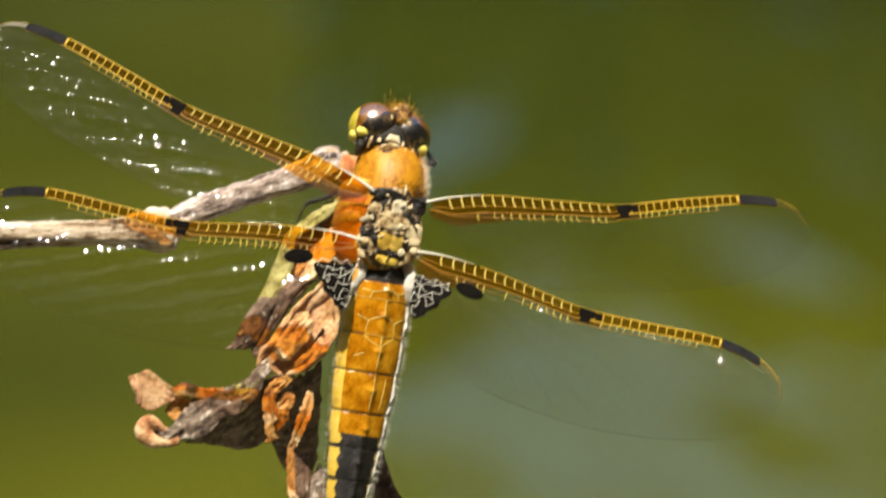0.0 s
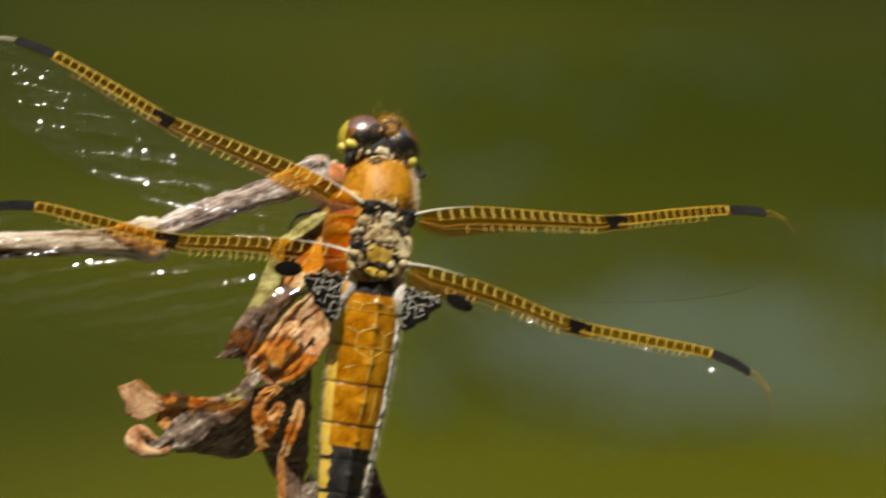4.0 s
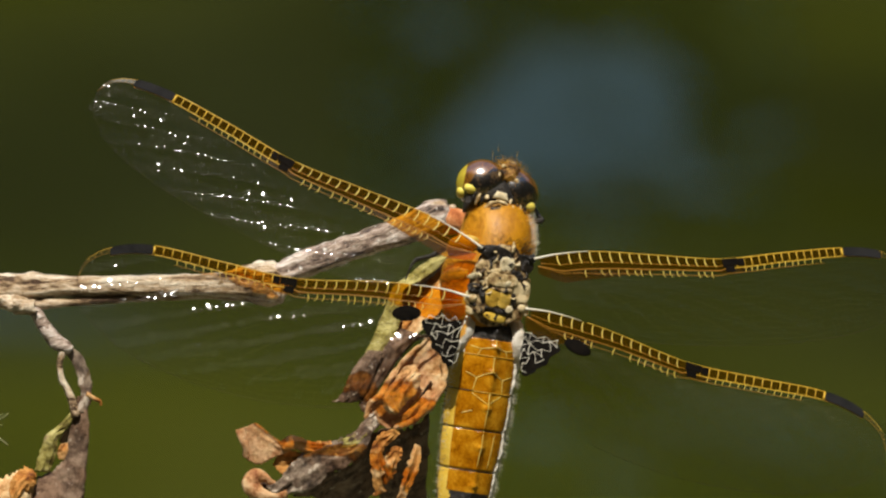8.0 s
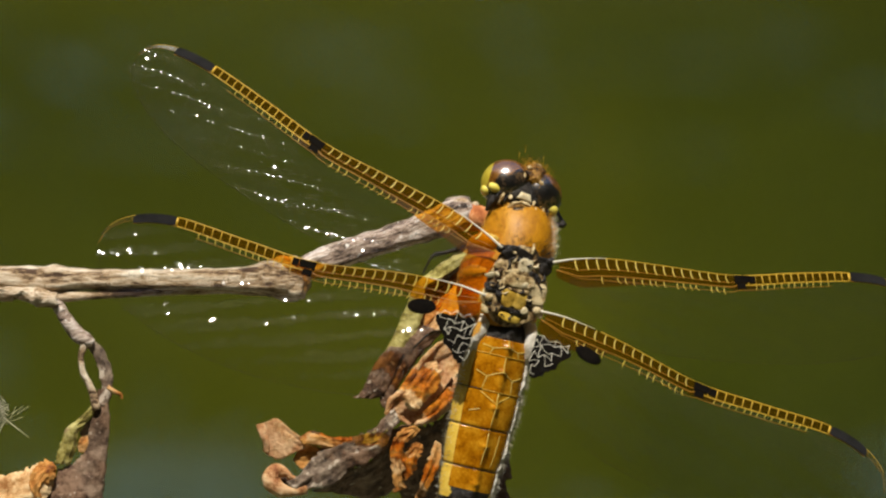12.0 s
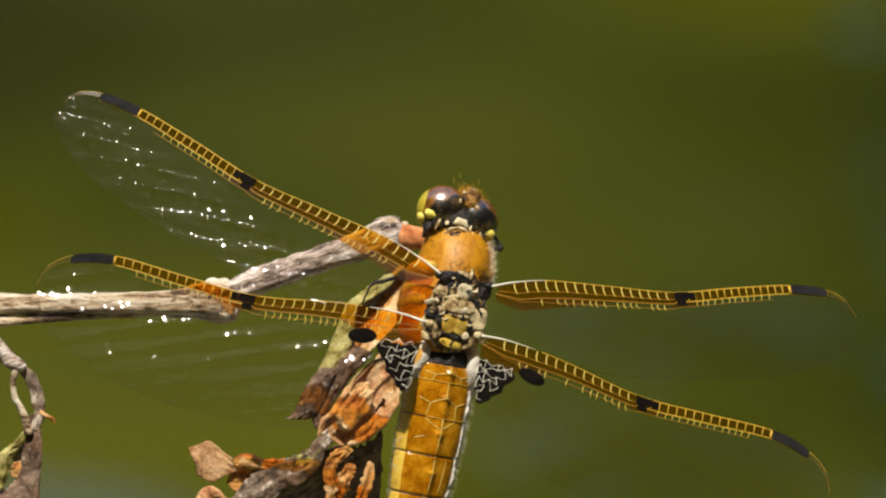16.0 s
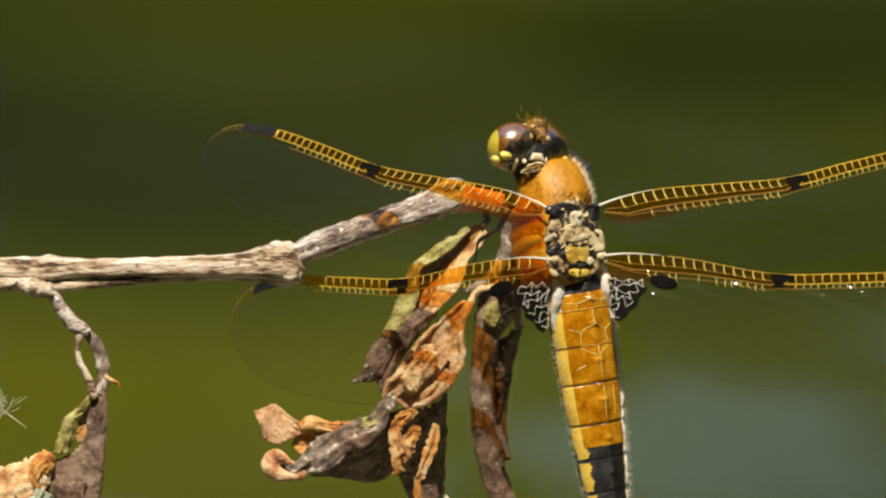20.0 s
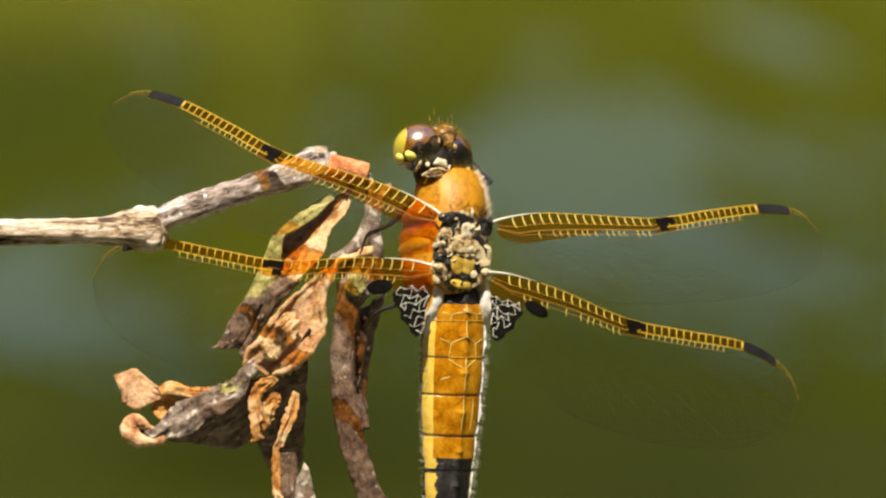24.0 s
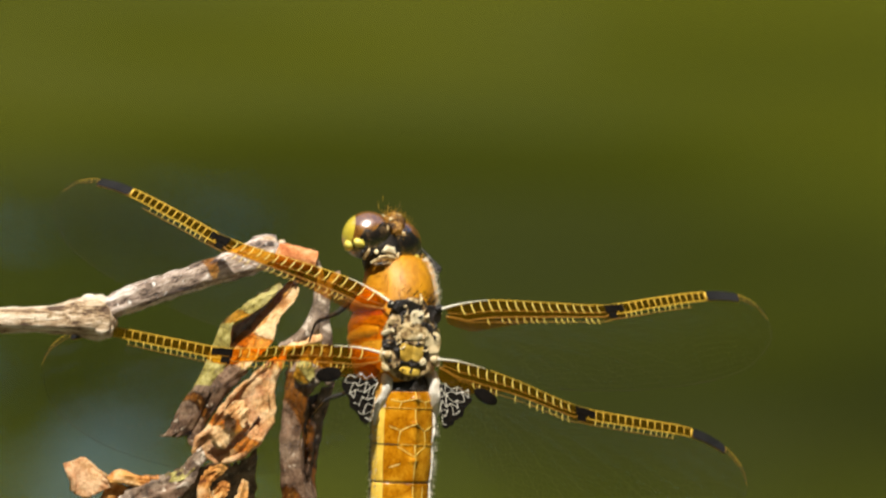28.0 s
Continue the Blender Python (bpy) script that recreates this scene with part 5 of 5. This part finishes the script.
        # tan and black bars at the back of the cheek
        for k, (x, m) in enumerate(((2.35, BLACK), (1.95, STRAW), (1.55, BLACK))):
            bm = bmesh.new()
            tube(bm, [(*back_of(sx * x, -0.55, 1.75), 0.08), (*back_of(sx * (x + 0.1), -1.0, 1.62), 0.17), (*back_of(sx * (x + 0.05), -1.6, 1.25), 0.14)], 9, 0.12, 1.6, k)
            part("cheek_bar", bm, m, head)
        bm = bmesh.new()
        tube(bm, [(sx * 0.4, 1.8, 2.2, 0.03), (sx * 0.5, 2.2, 2.6, 0.02), (sx * 0.6, 2.7, 2.9, 0.01)], 6)
        part("antenna", bm, BLACK, head)
    bm = bmesh.new()
    rings(bm, [[back_of(x, v, w) + wobble((x, v, w), 2.0, 0.1, 3) for x, v, w in lp] for lp in (
        [(-0.62, 0.12, 1.75), (0.32, 0.12, 1.75), (0.62, -0.62, 1.75), (-0.9, -0.62, 1.75)], [(-0.58, 0.1, 2.12), (0.28, 0.1, 2.12), (0.55, -0.56, 2.22), (-0.82, -0.56, 2.22)], [(-0.4, -0.05, 2.24), (0.12, -0.05, 2.24), (0.3, -0.42, 2.32), (-0.55, -0.42, 2.32)])])
    bmesh.ops.subdivide_edges(bm, edges=bm.edges, cuts=2, use_grid_fill=True, smooth=0.4)
    part("nape", bm, IVORY, head, "ivory nape triangle")
    for k, (m, e) in enumerate(((STRAW, 0.0), (OCHRE, -0.34), (TAN_SHELL, -0.62))):
        bm = bmesh.new()
        tube(bm, [(*back_of(-1.35 - e * 0.4, -1.75, 1.6), 0.10), (*back_of(-0.85, -1.05 + e, 1.95), 0.16), (*back_of(0.0, -0.8 + e, 2.1), 0.2), (*back_of(0.75, -1.05 + e, 1.95), 0.16), (*back_of(1.2 + e * 0.4, -1.75, 1.6), 0.10)], 10, 0.14, 1.6, 5 + k)
        part("neck_plate", bm, m, head, "tan arch of the neck" if k == 0 else "")
    for x, v in ((1.15, -0.95), (-1.35, -0.7), (0.85, -0.5)):
        bm = bmesh.new()
        ball(bm, back_of(x, v, 1.9), (0.2, 0.24, 0.16), rough=0.16, scale=2.0, seed=x)
        part("nape_spot", bm, STRAW, head)
    bm = bmesh.new()
    ball(bm, (0.3, 1.1, 1.85), (1.15, 1.0, 0.75), seg=28, ring=18, rough=0.45, scale=1.5, seed=5)
    part("face", bm, OCHRE, head, "ochre face")
    bm = bmesh.new()
    ball(bm, (0.25, 0.35, 2.2), (0.85, 0.6, 0.4), seg=24, ring=16, rough=0.4, scale=1.7, seed=6)
    part("crown", bm, OCHRE, head, "ochre crown between the eyes")
    for x, y, z in ((-0.35, 0.75, 2.45), (0.95, -0.2, 2.1), (-0.75, 0.0, 2.1), (0.5, 1.5, 2.5)):
        bm = bmesh.new()
        ball(bm, (x, y, z), (0.3, 0.22, 0.2), rough=0.15, scale=2, seed=x)
        part("crown_spot", bm, STRAW, head)
    bm = bmesh.new()
    ball(bm, (0, 2.1, -0.3), (1.7, 0.9, 1.5), rough=0.1, seed=7)
    part("mouth", bm, STRAW, head)
    bm = bmesh.new()
    for i in range(900):
        p = Vector((0.25 + rnd.gauss(0, 0.6), 0.8 + rnd.gauss(0, 0.6), 2.15))
        q = p + Vector((rnd.gauss(0, 0.25), rnd.gauss(0.1, 0.3), rnd.uniform(0.2, 0.6)))
        bm.faces.new([bm.verts.new(v) for v in (p, p + Vector((0.03, 0, 0)), q)])
    part("head_hair", bm, GOLD_HAIR, head, "", False, "stuff")
    # abdomen
    bm = bmesh.new()
    tube(bm, [(0, 1.2, 0, 1.9)] + [(0, -y0, 0, w * 0.86) for y0, y1, w, w1 in RINGS] + [(0, -24.8, 0, 0.8)], 16, flat=0.55, per=2)
    axis = part("abdomen", bm, BLACK, fly, "long tapering amber abdomen, black at the end")
    rnd = random.Random(3)
    for i, (y0, y1, w0, w1) in enumerate(RINGS):
        bm = bmesh.new()
        loops = []
        n = 96

        def skin(y, a, out=0.0, w0=w0, w1=w1, y0=y0, y1=y1, i=i):
            s = (y - y0) / (y1 - y0)
            w = w0 + (w1 - w0) * s
            w *= 1 + 0.035 * math.sin(math.pi * s) - 0.04 * (s > 0.97 and i not in (1, 2)) - 0.03 * (s < 0.02 and i not in (2, 3))
            h = w * 0.62
            z = h * math.cos(a) + 0.28 * math.exp(-(a / 0.16) ** 2) * w / 3
            z += 0.17 * math.exp(-((s - 0.42) * (y1 - y0) / 0.22) ** 2 - (a / 0.14) ** 2) * w / 3
            return Vector(((w + out) * math.sin(a), -y, z + out * math.cos(a)))

        m = 40
        for k in range(m):
            y = y0 + (y1 - y0) * k / (m - 1)
            loops.append([skin(y, 2 * math.pi * j / n - math.pi) for j in range(n)])
        rings(bm, loops)
        for f in bm.faces:
            c = f.calc_center_median()
            s = (-c.y - y0) / (y1 - y0)
            a = abs(math.atan2(c.x, c.z / 0.62))
            if i == 0:
                k = 2
            elif i < 5 or (i == 5 and s < 0.62):
                k = 0 if a < 0.98 else (1 if a < 1.62 else 2)
                if i == 1 and a > 0.98:
                    k = 3
            else:
                k = 2 if a < 0.86 + 0.05 * math.sin(c.y * 5) or s > 0.92 or s < 0.06 else (1 if a < 1.5 else 2)
                if i == 9:
                    k = 2
            # pale hair, painted as if sunlit, on the right flank only
            if c.x > 0 and 1.02 + 0.06 * math.sin(c.y * 7) < a < 1.8 and 0 < i < 9:
                k = 3
            elif a > 1.62 and a < 1.75:
                k = 2
            if a > 2.2:
                k = 2
            f.material_index = k
        ring = part("segment", bm, [AMBER, YELLOW, BLACK, WHITE], axis)
        bm = bmesh.new()
        tube(bm, [(*skin(y1, -1.75 + 3.5 * k / 36, 0.03), 0.055 if i in (4, 5) else 0.04) for k in (range(14) if i == 2 else range(37))], 5, per=1)
        part("segment_joint", bm, VEIN if i == 1 else BLACK, axis)
        if i == 2:
            bm = bmesh.new()
            tube(bm, [(*skin(y1, -1.75 + 3.5 * k / 36, 0.03), 0.04) for k in range(13, 37)], 5, per=1)
            part("segment_joint", bm, VEIN, axis)
        if 1 <= i <= 4:
            L = y1 - y0
            hexes = [((0.0, 0.0), (0.0, 0.42)), ((0.0, 0.42), (0.42, 0.62)), ((0.0, 0.42), (-0.42, 0.62)), ((0.42, 0.62), (0.5, 1.0)), ((-0.42, 0.62), (-0.5, 1.0)), ((0.42, 0.62), (0.8, 0.5)), ((-0.42, 0.62), (-0.8, 0.5))]
            if i > 2:
                hexes = [((0.02, 0.0), (0.02, 1.0)), ((-0.5, 0.05), (0.0, 0.3)), ((0.5, 0.05), (0.0, 0.3)), ((-0.75, 0.6), (-0.4, 0.5))] if i == 3 else [((0.02, 0.0), (0.0, 1.0)), ((0.5, 0.0), (0.45, 1.0))]
            for (a0, s0), (a1, s1) in hexes:
                bm = bmesh.new()
                tube(bm, [(*skin(y0 + L * (s0 + (s1 - s0) * u / 5), a0 + (a1 - a0) * u / 5, 0.0), 0.042) for u in range(6)], 5, per=1)
                part("gold_line", bm, LEMON, axis)
        bm = bmesh.new()
        for k in range(int(110 * (y1 - y0))):
            sx = rnd.choice((-1, 1, 1, 1))
            y, a = rnd.uniform(y0, y1), sx * rnd.uniform(1.15, 1.9)
            p = skin(y, a)
            d = Vector((sx, -0.35 + rnd.gauss(0, 0.35), rnd.gauss(0.1, 0.4))).normalized()
            q = p + d * rnd.uniform(0.25, 0.5 + 0.35 * (sx > 0))
            sd = Vector((0, 0.028, 0.01))
            bm.faces.new([bm.verts.new(v) for v in (p - sd, p + sd, q)])
        # white tube stands in for sunlit down, on the right side alone
        if 0 < i < 9:
            fold = bmesh.new()
            tube(fold, [(*skin(y0 + (y1 - y0) * u / 10, 1.1 + 0.03 * math.sin(u * 2.1 + i), 0.02), (0.17 - 0.009 * i) * (0.75 + 0.25 * math.sin(math.pi * u / 10))) for u in range(11)], 8, 0.16, 1.9, i, per=1)
            part("lit_edge", fold, WHITE, axis, "white tube for the pale down lit along the right edge")
        part("fringe", bm, HAIR, axis, "pale hair fringe", False, "stuff")
    for sx in (-1, 1):
        bm = bmesh.new()
        tube(bm, [(sx * 0.4, -24.6, 0.1, 0.28), (sx * 0.45, -26.0, 0.15, 0.32), (sx * 0.5, -27.4, 0.1, 0.2), (sx * 0.42, -28.1, 0.0, 0.05)], 8, 0.03)
        part("tail_clasper", bm, BLACK, axis)
        bm = bmesh.new()
        up = 0.25 if sx > 0 else 0.0
        tube(bm, [(sx * 1.9, 1.0, 0.5, 0.45), (sx * 2.35, -0.4, 0.95 + up, 0.6), (sx * 2.65, -1.7, 0.9 + up, 0.55 + up), (sx * 2.95, -3.0, 0.45 + up, 0.38 + 0.6 * up), (sx * 2.98, -4.4, 0.25, 0.15)], 14, 0.12, 1.2, 3, 0.7)
        part("white_pad", bm, WHITE, axis, "white fuzzy pad at the abdomen's root")
    # legs: hip, knee, ankle, claw
    for sx in (-1, 1):
        if sx < 0:
            joints = [((1.2, 5.0, -6.2), (1.6, 7.0, -7.4), (1.0, 7.8, -6.6), (0.8, 8.2, -6.0)), ((1.4, 3.2, -6.4), (2.9, 1.0, -8.0), (4.6, 0.0, -8.6), (4.9, -1.8, -9.0)), ((1.2, 1.0, -6.6), (0.4, -5.5, -7.8), (3.0, -6.7, -8.2), (3.8, -8.4, -9.0))]
        else:
            joints = [((1.2, 5.0, -6.2), (4.5, 5.7, -3.6), (3.9, 7.0, -5.2), (3.3, 7.8, -6.0)), ((1.4, 3.2, -6.6), (6.0, 3.4, -9.6), (5.2, -0.6, -12.2), (5.0, -2.0, -12.8)), ((1.4, 1.2, -6.8), (5.8, -1.6, -9.0), (5.6, -5.6, -12.2), (5.4, -7.0, -12.8))]
        for hip, knee, ankle, claw in joints:
            bm = bmesh.new()
            f = lambda p: (sx * p[0], p[1], p[2])
            tube(bm, [(*f(hip), 0.42), (*f([(a + b) / 2 for a, b in zip(hip, knee)]), 0.32), (*f(knee), 0.22)], 8)
            leg = part("leg", bm, BLACK, fly, "spiny black leg")
            bm = bmesh.new()
            tube(bm, [(*f(knee), 0.22), (*f([(a + b) / 2 for a, b in zip(knee, ankle)]), 0.16), (*f(ankle), 0.13), (*f(claw), 0.08)], 8)
            for k in range(7):
                p = Vector(f(knee)).lerp(Vector(f(ankle)), 0.1 + 0.12 * k)
                rod(bm, p, p + Vector((sx * 0.3, -0.5, -0.4)), 0.05)
            part("shin", bm, BLACK, leg)
    return fly, head, axis


fly, head, abdomen = dragonfly()
HINGE = dict(lf=(-2.55, 2.2, 0.1), rf=(2.55, 2.2, 0.1), lh=(-2.75, -2.2, 0.0), rh=(2.75, -2.2, 0.0))
WINGS = {k: wing(fly, "fore_wing" if k[1] == "f" else "hind_wing", FORE if k[1] == "f" else HIND, -1 if k[0] == "l" else 1, i + 21,
                 "clear fore wing with an amber leading edge and a black spot" if k[1] == "f" else "clear hind wing with an amber leading edge and a black root patch")
         for i, k in enumerate(("lf", "rf", "lh", "rh"))}


# ---- what moves ----
def motions():
    roll = 26.0
    # seconds, place on the sprig's grid, height over it in mm, yaw; then rise and droop of each wing: left fore, left hind, right fore, right hind
    A = (26.4, 6, 8.7, 10, 3.3, 22.5, -14.2, 11)
    A2 = (26.6, 6, 8.7, 10, 4.1, 24, -13.7, 14.5)
    B = (31.0, 5, 13.0, 9, -0.4, 26, -18.4, 15.5)
    C = (24.2, 8, 5.0, 12, 8.1, 29, -10.6, 20)
    D = (31.8, 9, 13.1, 11, 0.7, 28, -19.2, 14)
    E = (29.0, 7, 11.7, 11, 2.1, 27.5, -16.4, 17.5)
    T = (31.5, 7, 14.5, 9, -2.0, 28, -20.3, 17)
    U = (52, 10, 40, 10, 30, 30, 10, 30)
    W = (13, 4, 1, 18, 30, 40, 10, 40)
    X = (8, 10, -15, 20, 25, 35, 3, 10)
    Y = (28, 45, -10, 40, 17, 15, 0, 8)
    Z = (20, 42, 1, 38, 11, 15, -6, 8)
    L = (17.5, 33, -3.2, 34, 11.8, 23, -2.1, 16)
    M = (23.8, 32, 3.4, 31, 4.5, 23, -11.0, 18)
    N = (26.0, 36, 5.0, 31, 3.8, 33, -13.0, 31)
    G = (24.0, 33, 4.7, 30, 6.5, 37, -12.6, 33)
    rows = [(0, 926, 179, 12, -10.8, A), (2, 925, 180, 12, -10.8, A), (4.5, 927, 186, 12, -10.8, A), (6.5, 927, 186, 12, -10.8, A2), (8.6, 927, 186, 12, -10.8, A2), (9.0, 922, 190, 12, -15, B), (9.4, 919, 191, 12, -16.5, B),
            (10.95, 920, 189, 12, -16.5, B), (11.2, 934, 197, 12, -7, C), (11.4, 934, 197, 12, -7, C), (11.7, 926, 195, 12, -12, A2), (12.0, 919, 192, 12, -14.5, D), (12.5, 928, 198, 12, -13.5, E), (14.5, 935, 203, 12, -13, E), (17.1, 935, 203, 12, -13, E),
            (17.3, 936, 199, 12, -15.5, T), (17.4, 1345, -375, 25, -9, U), (17.5, 1650, -1300, 50, -5, U), (17.8, 2600, -3400, 70, 10, U), (18.4, 4600, -4200, 60, 40, W), (19.0, 4300, -2200, 40, 50, W), (19.3, 3100, -500, 30, 48, W),
            (19.4, 2420, -80, 24, 46, W), (19.467, 1425, 122, 21, 42, W), (19.5, 1362, 108, 20, 41, W), (19.6, 1171, -11, 18, 18.5, X), (19.7, 1116, 78, 15, 16, Y), (19.8, 1046, 121, 12, 4, Z), (20.0, 1026, 144, 12, 5, L), (20.5, 1044, 174, 12, 0.5, M), (21.0, 1071, 200, 12, -3.2, N),
            (21.6, 1071, 206, 12, -4, N), (23.5, 1072, 214, 12, -4.5, G), (28, 1072, 213, 12, -4.5, G)]
    lean = {19.8: 33, 20.0: 33, 20.5: 33, 21.0: 33, 21.6: 33, 23.5: 33, 28: 33, 19.467: 55, 19.0: 45, 19.3: 52, 19.4: 55, 19.5: 55, 19.6: 34, 19.7: 32}
    body = {}
    for t, a, b, z, yaw, w in rows:
        body[t] = Matrix.Rotation(radians(yaw), 4, "Z") @ Matrix.Rotation(radians(lean.get(t, roll)), 4, "Y")
    base = SLOPE @ Matrix.Translation(KNOT)
    walk(fly, [(t, base @ Matrix.Translation(((a - 516) / 20000, (196 - b) / 20000, z / 1000)) @ body[t]) for t, a, b, z, yaw, w in rows])
    for k, (name, s) in enumerate((("lf", -1), ("lh", -1), ("rf", 1), ("rh", 1))):
        keys = []
        for t, a, b, z, yaw, w in rows:
            rise, droop = w[2 * k], w[2 * k + 1]
            turn = Matrix.Rotation(radians(s * rise), 4, "Z") @ Matrix.Rotation(radians(s * droop), 4, "Y") @ Matrix.Rotation(radians(-9 if name == "lh" else -26), 4, "X")
            keys.append((t, Matrix.Translation(Vector(HINGE[name]) / 1000) @ body[t].inverted() @ turn))
        walk(WINGS[name], keys)
    at = (0.0, 0.0073, -0.0046)
    nod = lambda rx, ry, rz, x=0.0, y=0.0: Matrix.Translation((at[0] + x, at[1] + y, at[2])) @ pose(0, 0, 0, rx, ry, rz)
    walk(head, [(0, nod(-46, -8, -5)), (8.6, nod(-46, -8, -5)), (9.0, nod(-46, 24, -10)), (9.3, nod(-46, -8, -4)), (10.95, nod(-46, -8, -4)), (11.2, nod(-6, 10, 32)), (11.4, nod(-6, 10, 32)), (11.65, nod(-46, -8, -5)), (17.3, nod(-46, -8, -5)),
                (19.5, nod(-40, -16, 10, -0.001)), (20.0, nod(-38, -3, -8, -0.0013, 0.0001)), (28, nod(-38, -3, -8, -0.0013, 0.0001))])
    tail = Matrix.Translation((0.0007, -0.0041, -0.0022)) @ pose(0, 0, 0, 0, 0, 3.3)
    tail2 = Matrix.Translation((0.0009, -0.0039, -0.0022)) @ pose(0, 0, 0, 0, 0, 4.3)
    hung = Matrix.Translation((0.0009, -0.0045, -0.0022)) @ pose(0, 0, 0, 36, 0, 4.3)
    walk(abdomen, [(0, tail), (17.3, tail), (19.0, hung), (19.6, hung), (19.85, tail2), (28, tail2)])
    # swells follow their fitted tracks; the pond shifts to suit the camera's view
    for ob, way in SWELL_TRACKS:
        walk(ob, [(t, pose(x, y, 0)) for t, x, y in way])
    walk(pond, [(t, pose(x, y, 0)) for t, x, y in ((0, 0.93, 0.0), (4, 0.93, 0.0), (7, 0.92, -0.04), (8, 0.86, -0.15), (10, 0.6, -0.22), (12, 0.42, -0.36), (15, 0.26, -0.02), (18, 0.22, 0.0), (20, -0.06, 0.0), (21, -0.12, 0.0), (24, -0.42, -0.38), (25, -0.43, -0.3), (26, -0.43, -0.36), (27, -0.43, -0.15), (28, -0.43, -0.25))])


motions()
